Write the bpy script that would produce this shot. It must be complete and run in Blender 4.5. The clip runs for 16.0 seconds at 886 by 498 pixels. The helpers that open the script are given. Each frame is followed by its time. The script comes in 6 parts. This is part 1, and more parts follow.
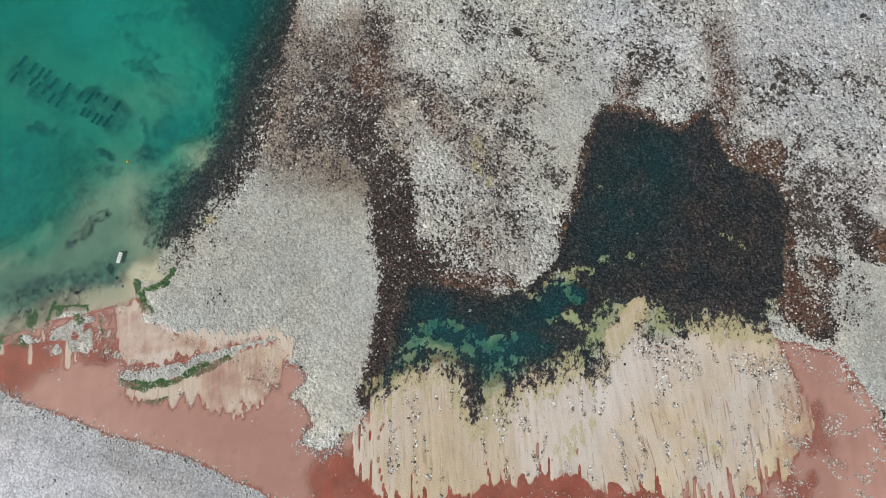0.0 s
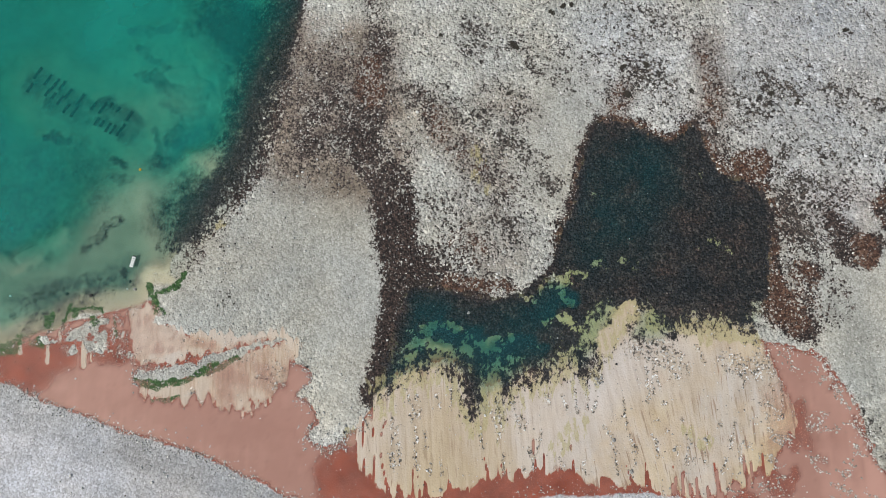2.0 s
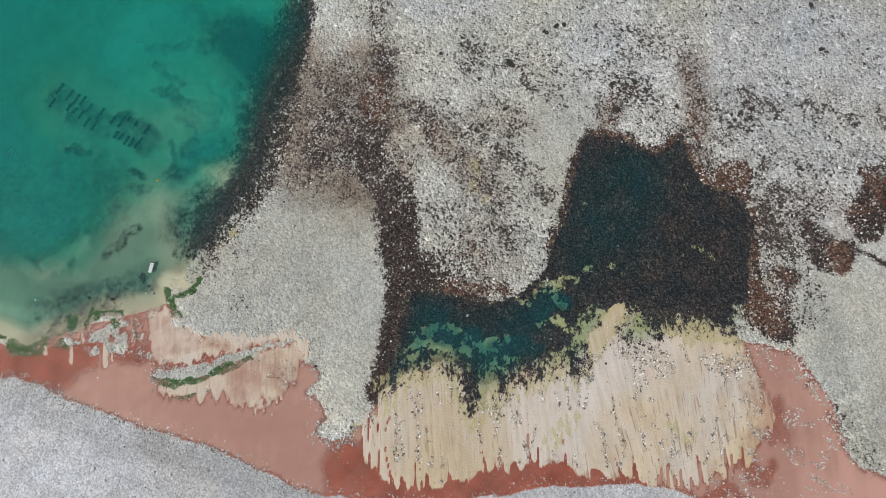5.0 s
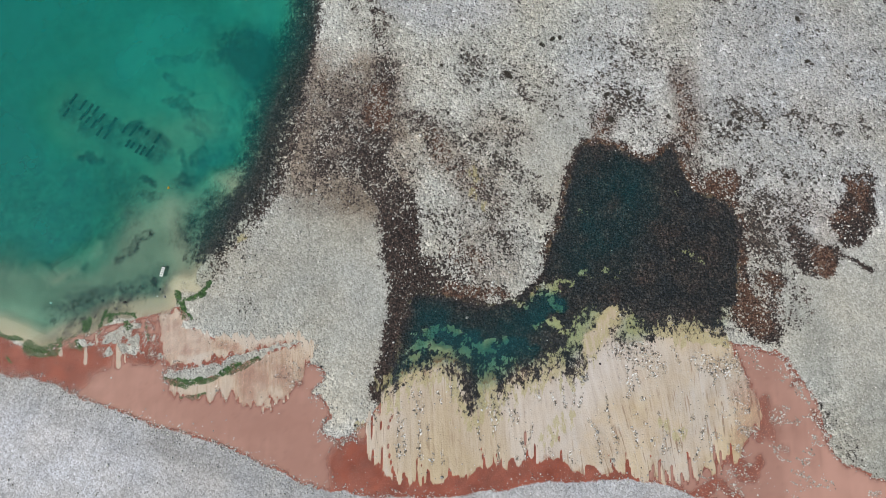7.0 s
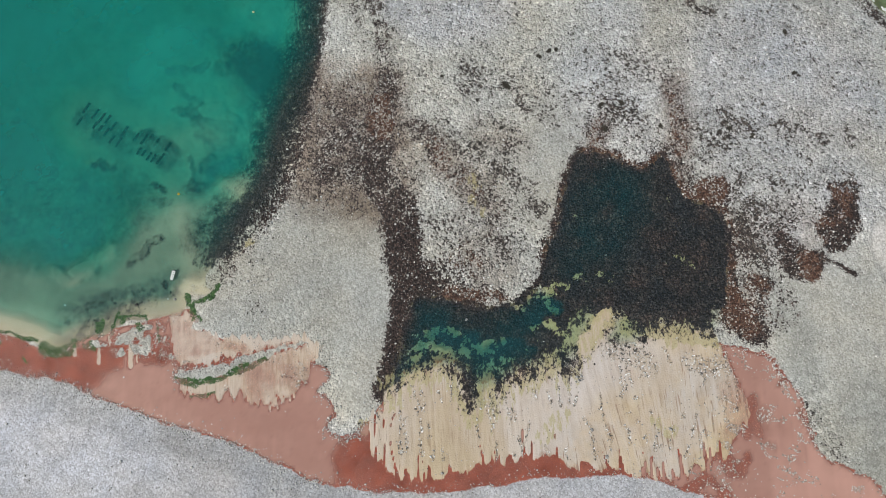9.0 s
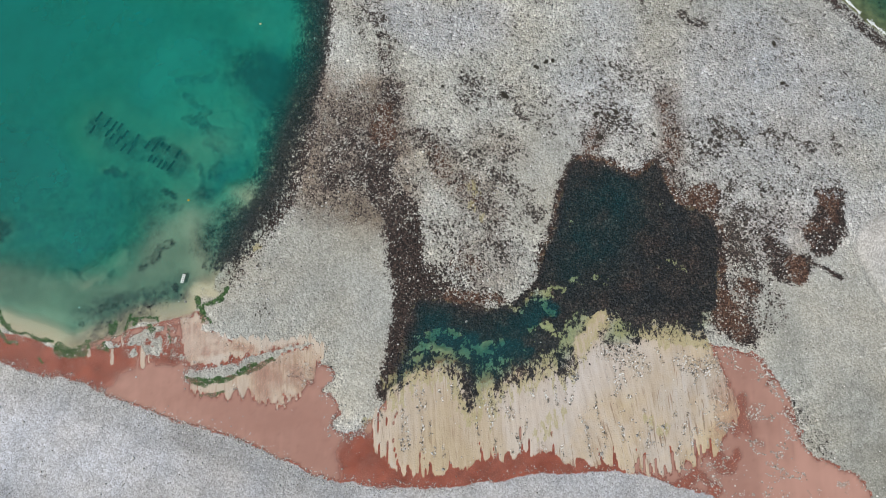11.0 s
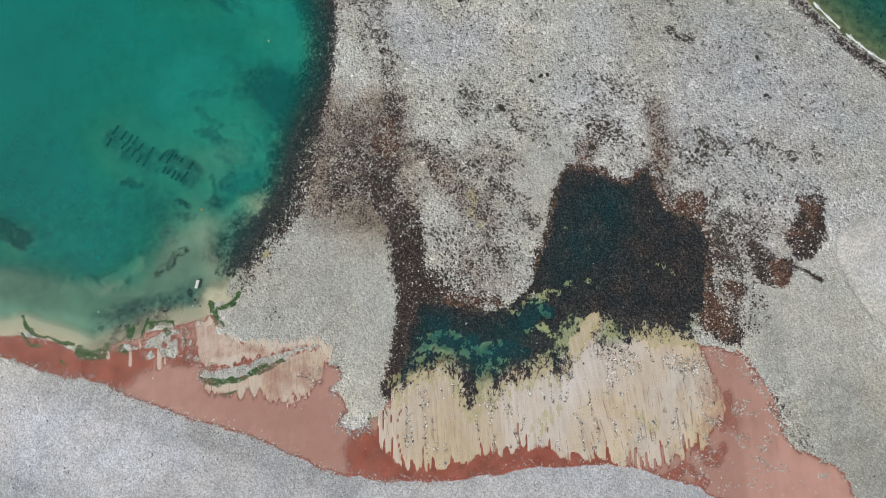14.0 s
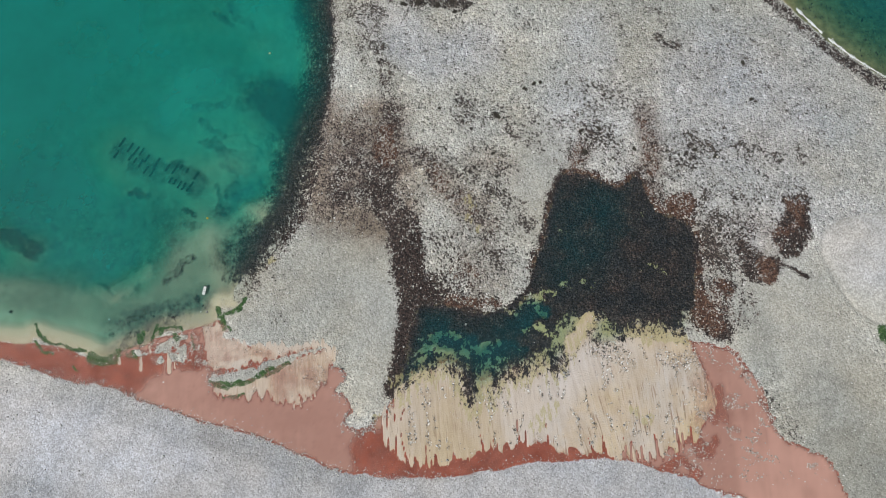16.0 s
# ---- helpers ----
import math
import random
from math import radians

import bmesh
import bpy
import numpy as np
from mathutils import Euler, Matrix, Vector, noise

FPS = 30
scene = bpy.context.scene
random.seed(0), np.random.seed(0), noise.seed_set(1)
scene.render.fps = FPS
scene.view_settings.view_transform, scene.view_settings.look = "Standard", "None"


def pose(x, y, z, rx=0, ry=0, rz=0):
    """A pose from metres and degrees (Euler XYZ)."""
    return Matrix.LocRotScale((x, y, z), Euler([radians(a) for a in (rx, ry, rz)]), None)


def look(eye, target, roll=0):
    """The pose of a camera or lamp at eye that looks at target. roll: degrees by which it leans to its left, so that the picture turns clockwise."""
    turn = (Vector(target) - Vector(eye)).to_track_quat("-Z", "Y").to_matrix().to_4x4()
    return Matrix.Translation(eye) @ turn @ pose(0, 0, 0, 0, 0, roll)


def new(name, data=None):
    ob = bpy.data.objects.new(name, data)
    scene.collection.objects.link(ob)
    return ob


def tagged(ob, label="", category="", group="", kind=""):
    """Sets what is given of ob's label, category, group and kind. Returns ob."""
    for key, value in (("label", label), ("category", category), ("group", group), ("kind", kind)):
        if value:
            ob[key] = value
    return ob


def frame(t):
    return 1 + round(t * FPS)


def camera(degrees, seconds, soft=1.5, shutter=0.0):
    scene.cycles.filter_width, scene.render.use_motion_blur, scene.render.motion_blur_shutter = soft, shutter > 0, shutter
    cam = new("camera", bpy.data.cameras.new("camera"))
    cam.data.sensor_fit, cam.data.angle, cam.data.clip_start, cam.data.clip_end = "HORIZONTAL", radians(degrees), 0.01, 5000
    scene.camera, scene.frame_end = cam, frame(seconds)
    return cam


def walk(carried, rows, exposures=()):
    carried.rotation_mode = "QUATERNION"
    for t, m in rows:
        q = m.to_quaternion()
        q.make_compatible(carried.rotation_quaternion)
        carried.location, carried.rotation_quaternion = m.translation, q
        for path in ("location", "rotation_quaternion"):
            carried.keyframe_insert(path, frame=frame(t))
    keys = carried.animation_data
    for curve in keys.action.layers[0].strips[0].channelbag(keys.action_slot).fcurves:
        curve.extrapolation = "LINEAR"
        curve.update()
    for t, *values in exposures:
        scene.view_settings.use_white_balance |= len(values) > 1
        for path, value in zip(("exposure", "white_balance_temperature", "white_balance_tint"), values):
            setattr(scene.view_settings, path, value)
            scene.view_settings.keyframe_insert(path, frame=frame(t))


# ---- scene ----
cam = camera(74.0, 16.0, soft=0.62)
# seconds, metres (right, up the picture, height), degrees
PATH = [
    (0, 0, 0, 104.04, 9.729, 1.469, 0.125),
    (0.5, 0.03, 0.04, 105.24, 9.715, 1.466, 0.127),
    (1, 0.06, 0.08, 106.44, 9.718, 1.454, 0.128),
    (1.5, 0.08, 0.12, 107.61, 9.721, 1.448, 0.133),
    (2, 0.09, 0.13, 108.79, 9.709, 1.433, 0.135),
    (2.5, 0.09, 0.14, 109.98, 9.713, 1.425, 0.127),
    (3, 0.08, 0.14, 111.17, 9.724, 1.392, 0.109),
    (3.5, 0.05, 0.13, 112.36, 9.737, 1.386, 0.094),
    (4, 0.01, 0.11, 113.54, 9.75, 1.354, 0.086),
    (6.5, -0.24, -0.05, 119.45, 9.89, 1.228, 0.06),
    (7, -0.28, -0.08, 120.62, 9.932, 1.2, 0.049),
    (7.5, -0.32, -0.11, 121.79, 9.957, 1.177, 0.06),
    (8, -0.36, -0.13, 122.96, 9.984, 1.137, 0.072),
    (8.5, -0.39, -0.16, 124.15, 10.009, 1.118, 0.079),
    (9, -0.42, -0.18, 125.34, 10.044, 1.125, 0.07),
    (11.5, -0.5, -0.3, 131.29, 10.166, 1.127, 0.08),
    (12, -0.51, -0.32, 132.48, 10.186, 1.119, 0.081),
    (12.5, -0.52, -0.35, 133.66, 10.186, 1.134, 0.067),
    (13, -0.54, -0.37, 134.84, 10.199, 1.154, -0.001),
    (13.5, -0.55, -0.39, 136.02, 10.223, 1.164, -0.104),
    (14, -0.57, -0.43, 137.19, 10.244, 1.166, -0.232),
    (14.5, -0.59, -0.47, 138.37, 10.265, 1.175, -0.386),
    (15, -0.61, -0.53, 139.56, 10.292, 1.183, -0.598),
    (15.5, -0.64, -0.59, 140.73, 10.305, 1.185, -0.855),
    (16, -0.65, -0.65, 141.91, 10.337, 1.162, -1.163),
]
walk(cam, [(row[0], pose(*row[1:])) for row in PATH], [(0.0, 0.06), (4.0, 0.05), (16.0, 0.0)])

# ---- daylight: a high, thin overcast with a veiled sun ----
SUN_ELEVATION, SUN_TURN = 51.0, 250.0
world = bpy.data.worlds.new("sky")
scene.world = world
world.use_nodes = True
sky = world.node_tree.nodes.new("ShaderNodeTexSky")
sky.sky_type, sky.sun_disc = "NISHITA", False
sky.sun_elevation, sky.sun_rotation = radians(SUN_ELEVATION), radians(SUN_TURN)
sky.dust_density, sky.air_density = 3.0, 1.0
world.node_tree.links.new(sky.outputs[0], world.node_tree.nodes["Background"].inputs[0])
world.node_tree.nodes["Background"].inputs[1].default_value = 0.075
sun = new("sun", bpy.data.lights.new("sun", "SUN"))
sun.data.energy, sun.data.angle, sun.data.color = 2.85, radians(6), (0.98, 0.985, 0.915)
az, el = radians(SUN_TURN), radians(SUN_ELEVATION)
sun.matrix_world = look((200 * math.sin(az) * math.cos(el), 200 * math.cos(az) * math.cos(el), 200 * math.sin(el)), (0, 0, 0))


# ---- node helpers ----
class Shade:
    """A node material, built up by short calls."""

    def __init__(self, name):
        self.mat = bpy.data.materials.new(name)
        self.mat.use_nodes = True
        self.tree = self.mat.node_tree
        self.tree.nodes.clear()
        self.out = self.tree.nodes.new("ShaderNodeOutputMaterial")
        self.pos = self.tree.nodes.new("ShaderNodeTexCoord").outputs["Object"]

    def put(self, socket, value):
        if hasattr(value, "is_output"):
            self.tree.links.new(value, socket)
        elif isinstance(value, (tuple, list)) and len(value) == 3 and socket.type == "RGBA":
            socket.default_value = (*value, 1)
        else:
            socket.default_value = value

    def node(self, kind, inputs=None, **props):
        n = self.tree.nodes.new(kind)
        for key, value in props.items():
            setattr(n, key, value)
        for key, value in (inputs or {}).items():
            self.put(n.inputs[key], value)
        return n

    def math(self, op, a, b=0.0, c=0.0):
        return self.node("ShaderNodeMath", {0: a, 1: b, 2: c}, operation=op).outputs[0]

    def attr(self, name):
        return self.node("ShaderNodeAttribute", attribute_name=name).outputs["Fac"]

    def noise(self, scale, detail=3.0, rough=0.55, stretch=None):
        vec = self.pos
        if stretch:
            vec = self.node("ShaderNodeMapping", {"Vector": self.pos, "Scale": stretch}).outputs[0]
        return self.node("ShaderNodeTexNoise", {"Vector": vec, "Scale": scale, "Detail": detail, "Roughness": rough}).outputs["Fac"]

    def step(self, x, lo, hi):
        return self.node("ShaderNodeMapRange", {"Value": x, "From Min": lo, "From Max": hi}, interpolation_type="SMOOTHSTEP").outputs[0]

    def mix(self, fac, a, b, how="MIX"):
        n = self.node("ShaderNodeMix", data_type="RGBA", blend_type=how)
        self.put(n.inputs[0], fac)
        self.put(n.inputs[6], a)
        self.put(n.inputs[7], b)
        return n.outputs[2]

    def ramp(self, fac, *stops):
        n = self.node("ShaderNodeValToRGB", {0: fac})
        els = n.color_ramp.elements
        while len(els) < len(stops):
            els.new(0.5)
        for e, (at, col) in zip(els, stops):
            e.position, e.color = at, (*col, 1)
        return n.outputs[0]

    def bump(self, height, strength=0.5, distance=0.1):
        return self.node("ShaderNodeBump", {"Height": height, "Strength": strength, "Distance": distance}).outputs[0]

    def surface(self, color, rough=0.9, normal=None, **more):
        ins = {"Base Color": color, "Roughness": rough, **more}
        if normal is not None:
            ins["Normal"] = normal
        b = self.node("ShaderNodeBsdfPrincipled", ins)
        self.tree.links.new(b.outputs[0], self.out.inputs[0])
        return self.mat


def plain(name, color, rough=0.7, vary=0.25, scale=6.0, metal=0.0):
    """A coat of one colour with grain and wear at two scales."""
    s = Shade(name)
    n = s.math("MULTIPLY_ADD", s.noise(scale, 5), 0.6, s.math("MULTIPLY", s.noise(scale * 7, 3), 0.4))
    dark = tuple(c * (1 - vary) for c in color)
    lite = tuple(min(1, c * (1 + vary)) for c in color)
    return s.surface(s.ramp(n, (0.3, dark), (0.7, lite)), rough, s.bump(n, 0.3, 0.02), Metallic=metal)


def ground_material():
    s = Shade("shingle_and_mud")
    A = {k: s.attr(k) for k in ("lagoon", "pool", "red", "cream", "brown", "rust", "mottle", "green", "fine", "weed", "sea", "rind", "lean", "cool", "shelf", "pebbly", "dim", "stain", "pale", "tan", "murk", "sand")}

    def even(n, gain=3.0):
        """Spread a noise evenly over 0 to 1, to be compared with a share of cover."""
        return s.math("MULTIPLY_ADD", n, gain, 0.5 - 0.5 * gain)

    def share(cover, n, soft=0.08):
        return s.math("MULTIPLY", s.step(s.math("SUBTRACT", cover, n), -soft, soft), s.step(cover, 0.0, 0.08))

    fine3 = s.noise(3.0, 3, 0.6)
    mid = s.noise(0.5, 5, 0.6)
    wide = s.noise(0.05, 4, 0.55)
    along = s.node("ShaderNodeSeparateXYZ", {0: s.pos}).outputs[1]
    flow = s.node("ShaderNodeCombineXYZ", {0: A["lean"], 1: s.math("MULTIPLY", along, 0.09)}).outputs[0]
    streak = s.node("ShaderNodeTexNoise", {"Vector": flow, "Scale": 0.9, "Detail": 4.0, "Roughness": 0.62}).outputs["Fac"]
    thread = s.node("ShaderNodeTexNoise", {"Vector": flow, "Scale": 1.7, "Detail": 3.0, "Roughness": 0.6, "Distortion": 0.3}).outputs["Fac"]
    # shingle: every pebble has its own tone
    vor = s.node("ShaderNodeTexVoronoi", {"Vector": s.pos, "Scale": 2.1, "Randomness": 1.0})
    cells = s.node("ShaderNodeSeparateColor", {0: vor.outputs["Color"]}).outputs
    vor2 = s.node("ShaderNodeTexVoronoi", {"Vector": s.pos, "Scale": 3.5, "Randomness": 1.0})
    cells2 = s.node("ShaderNodeSeparateColor", {0: vor2.outputs["Color"]}).outputs
    coarse = s.ramp(cells[0], (0.0, (0.27, 0.265, 0.25)), (0.14, (0.43, 0.425, 0.40)), (0.75, (0.53, 0.525, 0.50)), (1.0, (0.84, 0.835, 0.82)))
    small = s.ramp(cells2[1], (0.0, (0.26, 0.255, 0.24)), (0.25, (0.42, 0.415, 0.39)), (0.75, (0.50, 0.495, 0.47)), (1.0, (0.64, 0.635, 0.62)))
    coarse = s.mix(0.5, coarse, small)
    sand = s.ramp(cells2[1], (0.0, (0.265, 0.257, 0.235)), (0.5, (0.37, 0.363, 0.337)), (1.0, (0.49, 0.483, 0.46)))
    col = s.mix(A["fine"], coarse, sand)
    col = s.mix(1.0, col, s.ramp(wide, (0.35, (1.05, 1.01, 0.92)), (0.65, (0.98, 1.0, 0.99))), "MULTIPLY")
    # bluish lift: partly bluer gravel, partly the pale haze of the view's corners painted in
    col = s.mix(A["cool"], col, s.mix(1.0, col, (1.10, 1.12, 1.29), "MULTIPLY"))
    col = s.mix(1.0, col, s.ramp(s.noise(0.18, 4, 0.6), (0.3, (0.86, 0.86, 0.86)), (0.7, (1.12, 1.12, 1.12))), "MULTIPLY")
    lumps = s.node("ShaderNodeTexVoronoi", {"Vector": s.pos, "Scale": 1.25, "Randomness": 1.0})
    lump = s.node("ShaderNodeSeparateColor", {0: lumps.outputs["Color"]}).outputs[0]
    grain = s.mix(s.math("MULTIPLY", A["fine"], 0.85), s.ramp(lump, (0.0, (0.6, 0.6, 0.6)), (0.12, (0.97, 0.97, 0.97)), (0.8, (1.02, 1.02, 1.02)), (0.95, (1.08, 1.08, 1.08)), (1.0, (1.4, 1.4, 1.4))), (1, 1, 1))
    col = s.mix(1.0, col, grain, "MULTIPLY")
    col = s.mix(A["pale"], col, s.mix(1.0, col, (1.30, 1.29, 1.30), "MULTIPLY"))
    col = s.mix(A["dim"], col, s.mix(1.0, col, (0.70, 0.71, 0.70), "MULTIPLY"))
    col = s.mix(s.math("MULTIPLY", A["stain"], s.step(s.noise(1.1, 5, 0.7), 0.15, 0.5)), col, s.mix(1.0, col, (0.56, 0.475, 0.425), "MULTIPLY"))
    # dark weed in drifts between the stones
    drift = s.node("ShaderNodeMapping", {"Vector": s.pos, "Rotation": (0, 0, radians(-48)), "Scale": (1.5, 0.9, 1.0)}, vector_type="TEXTURE").outputs[0]
    clump = s.node("ShaderNodeTexNoise", {"Vector": drift, "Scale": 1.5, "Detail": 5.0, "Roughness": 0.70}).outputs["Fac"]
    pebble = s.math("MULTIPLY_ADD", cells[1], 0.45, s.math("MULTIPLY", cells2[2], 0.55))
    m = s.math("MULTIPLY_ADD", s.math("SUBTRACT", pebble, 0.5), 0.7, even(s.math("MULTIPLY_ADD", clump, 0.6, s.math("MULTIPLY", mid, 0.4)), 2.6))
    col = s.mix(share(A["mottle"], m, 0.10), col, s.ramp(cells2[0], (0.0, (0.018, 0.015, 0.014)), (0.6, (0.052, 0.043, 0.037)), (1.0, (0.15, 0.125, 0.105))))
    # brown and rust stained stones, pebble by pebble
    pick = s.math("MULTIPLY_ADD", cells[1], 0.40, s.math("MULTIPLY", cells2[2], 0.60))
    pick = s.math("MULTIPLY_ADD", s.math("SUBTRACT", pick, 0.5), 1.35, 0.5)
    pick = s.math("ADD", pick, s.math("MULTIPLY", s.math("SUBTRACT", s.noise(0.35, 5, 0.65), 0.5), -1.6))
    bcol = s.ramp(cells2[0], (0.0, (0.010, 0.007, 0.007)), (0.6, (0.031, 0.021, 0.018)), (1.0, (0.095, 0.062, 0.05)))
    bcol = s.mix(A["stain"], bcol, s.ramp(cells2[0], (0.0, (0.018, 0.014, 0.013)), (0.55, (0.065, 0.049, 0.043)), (1.0, (0.18, 0.14, 0.12))))
    rcol = s.ramp(cells2[0], (0.0, (0.030, 0.015, 0.011)), (0.6, (0.085, 0.040, 0.025)), (1.0, (0.18, 0.105, 0.072)))
    rk0 = share(A["rust"], even(s.noise(0.4, 5, 0.65)), 0.25)
    col = s.mix(share(A["brown"], pick, 0.2), col, s.mix(rk0, bcol, rcol))
    # red mud of the brine channel
    rk = s.step(s.math("MULTIPLY_ADD", s.math("SUBTRACT", mid, 0.5), 1.6, A["red"]), -0.15, 0.25)
    mud = s.ramp(s.noise(0.25, 5, 0.6), (0.3, (0.20, 0.045, 0.025)), (0.7, (0.36, 0.11, 0.07)))
    col = s.mix(rk, col, mud)
    # cream silt with run-off streaks
    ck = s.step(s.math("MULTIPLY_ADD", s.math("SUBTRACT", s.noise(1.3, 4, 0.6, (1, 0.4, 1)), 0.5), 2.4, A["cream"]), -0.12, 0.18)
    silt = s.ramp(streak, (0.28, (0.47, 0.375, 0.275)), (0.42, (0.56, 0.465, 0.355)), (0.55, (0.60, 0.515, 0.405)), (0.72, (0.60, 0.54, 0.47)))
    silt = s.mix(1.0, silt, s.ramp(s.noise(0.06, 4, 0.6), (0.38, (1.0, 0.96, 0.84)), (0.5, (1.0, 0.97, 0.96)), (0.62, (0.96, 1.0, 1.13))), "MULTIPLY")
    cut = s.step(s.math("ADD", thread, s.math("MULTIPLY", s.step(A["cream"], 9.0, 0.0), 0.06)), 0.63, 0.72)
    silt = s.mix(s.math("MULTIPLY", cut, 0.65), silt, s.ramp(mid, (0.4, (0.26, 0.19, 0.12)), (0.6, (0.22, 0.10, 0.06))))
    silt = s.mix(s.math("MULTIPLY", s.step(fine3, 0.62, 0.72), 0.25), silt, (0.25, 0.2, 0.15))
    silt = s.mix(1.0, silt, (0.925, 0.915, 0.90), "MULTIPLY")
    # tan and pale drifts in the silt, a few metres wide
    silt = s.mix(1.0, silt, s.ramp(s.noise(0.22, 6, 0.68, (1, 0.6, 1)), (0.3, (0.84, 0.80, 0.74)), (0.5, (1.0, 1.0, 1.0)), (0.7, (1.08, 1.08, 1.08))), "MULTIPLY")
    # the western silt is paler and pinker
    across = s.node("ShaderNodeSeparateXYZ", {0: s.pos}).outputs[0]
    silt = s.mix(s.math("MULTIPLY", s.step(across, -14.0, -32.0), 0.65), silt, s.ramp(thread, (0.3, (0.34, 0.25, 0.19)), (0.48, (0.52, 0.43, 0.36)), (0.65, (0.60, 0.53, 0.46))))
    silt = s.mix(s.math("MULTIPLY", A["pale"], 0.8), silt, s.ramp(streak, (0.3, (0.50, 0.435, 0.385)), (0.6, (0.60, 0.54, 0.50))))
    silt = s.mix(s.math("MULTIPLY", A["tan"], 0.8), silt, s.ramp(streak, (0.3, (0.40, 0.31, 0.205)), (0.6, (0.50, 0.405, 0.29))))
    # damp grit and small stones along the runnels
    damp = share(A["pebbly"], even(s.noise(0.9, 5, 0.7)), 0.2)
    silt = s.mix(s.math("MULTIPLY", damp, 0.35), silt, (0.30, 0.22, 0.14))
    grit = s.math("MULTIPLY", damp, s.step(cells2[1], 0.55, 0.6))
    silt = s.mix(grit, silt, s.ramp(cells2[0], (0.0, (0.05, 0.045, 0.04)), (0.5, (0.16, 0.14, 0.12)), (0.65, (0.5, 0.49, 0.47)), (1.0, (0.85, 0.84, 0.82))))
    col = s.mix(ck, col, silt)
    # beds of the lagoon and of the sea
    lk = s.step(s.math("MULTIPLY_ADD", s.math("SUBTRACT", mid, 0.5), 1.2, s.math("SUBTRACT", s.math("MAXIMUM", s.math("SUBTRACT", A["lagoon"], s.math("MULTIPLY", s.step(along, 12.0, 18.0), 3.5)), A["sea"]), s.math("MULTIPLY", A["brown"], 5.0))), -0.2, 0.5)
    bed = s.ramp(s.noise(0.12, 5, 0.6), (0.3, (0.30, 0.26, 0.17)), (0.7, (0.46, 0.41, 0.29)))
    silty = s.ramp(s.noise(0.09, 5, 0.65), (0.35, (0.22, 0.20, 0.145)), (0.65, (0.34, 0.305, 0.225)))
    bed = s.mix(s.math("MULTIPLY", A["shelf"], s.step(s.math("MULTIPLY_ADD", s.math("SUBTRACT", mid, 0.5), 4.0, A["lagoon"]), 0.5, 5.0)), bed, silty)
    bed = s.mix(s.step(A["sea"], 0.0, 1.0), bed, s.ramp(mid, (0.35, (0.11, 0.12, 0.06)), (0.65, (0.24, 0.24, 0.12))))
    bed = s.mix(s.math("MULTIPLY", A["murk"], s.step(s.noise(0.5, 6, 0.7), 0.3, 0.62)), bed, (0.105, 0.098, 0.082))
    bed = s.mix(A["sand"], bed, s.ramp(mid, (0.3, (0.44, 0.39, 0.28)), (0.7, (0.58, 0.53, 0.41))))
    col = s.mix(lk, col, bed)
    # bed of the dark pool: olive silt
    pk = s.step(s.math("MULTIPLY_ADD", s.math("SUBTRACT", mid, 0.5), 4.0, A["pool"]), -1.0, 4.0)
    ol = s.ramp(s.noise(0.6, 5, 0.65), (0.3, (0.28, 0.27, 0.12)), (0.7, (0.45, 0.45, 0.26)))
    col = s.mix(pk, col, ol)
    # yellow rind of dried algae
    yk = share(A["rind"], even(s.noise(0.9, 5, 0.65, (1.0, 0.35, 1.0))), 0.12)
    col = s.mix(s.math("MULTIPLY", yk, 0.7), col, s.ramp(fine3, (0.35, (0.36, 0.30, 0.14)), (0.65, (0.46, 0.42, 0.24))))
    # water weed, in clumps
    wn = even(s.math("MULTIPLY_ADD", s.noise(0.55, 7, 0.75), 0.45, s.math("MULTIPLY", s.noise(1.7, 6, 0.75, (1, 0.6, 1)), 0.55)), 3.2)
    wcol = s.ramp(cells2[2], (0.0, (0.010, 0.009, 0.010)), (0.6, (0.028, 0.024, 0.024)), (1.0, (0.088, 0.076, 0.072)))
    wcol = s.mix(1.0, wcol, s.ramp(s.noise(0.22, 6, 0.7), (0.3, (0.5, 0.5, 0.55)), (0.5, (0.9, 0.9, 0.9)), (0.7, (1.5, 1.32, 1.22))), "MULTIPLY")
    wcol = s.mix(1.0, wcol, s.ramp(s.noise(0.11, 5, 0.65), (0.35, (0.8, 0.97, 1.1)), (0.5, (1.0, 1.0, 1.0)), (0.65, (1.15, 0.97, 0.93))), "MULTIPLY")
    wcol = s.mix(1.0, wcol, s.ramp(s.noise(1.1, 4, 0.65), (0.3, (0.5, 0.5, 0.5)), (0.7, (1.6, 1.6, 1.6))), "MULTIPLY")
    deep = s.step(A["lagoon"], 7.0, 16.0)
    wn = s.math("ADD", s.math("MULTIPLY", wn, s.math("MULTIPLY_ADD", deep, -0.72, 1.0)), s.math("MULTIPLY", deep, 0.30))
    blur = s.math("MULTIPLY_ADD", s.step(A["lagoon"], 1.0, 9.0), 0.36, 0.10)
    wk = s.node("ShaderNodeMapRange", {"Value": s.math("SUBTRACT", A["weed"], wn), "From Min": s.math("MULTIPLY", blur, -1.0), "From Max": blur}, interpolation_type="SMOOTHSTEP").outputs[0]
    col = s.mix(s.math("MULTIPLY", wk, s.step(A["weed"], 0.0, 0.08)), col, wcol)
    # bright green algae
    gk = s.step(s.math("MULTIPLY_ADD", s.math("SUBTRACT", s.noise(2.6, 6, 0.75), 0.5), 5.5, A["green"]), 0.0, 0.35)
    gcol = s.ramp(s.noise(1.5, 4, 0.7), (0.3, (0.010, 0.024, 0.008)), (0.52, (0.035, 0.095, 0.024)), (0.75, (0.13, 0.19, 0.065)))
    col = s.mix(gk, col, gcol)
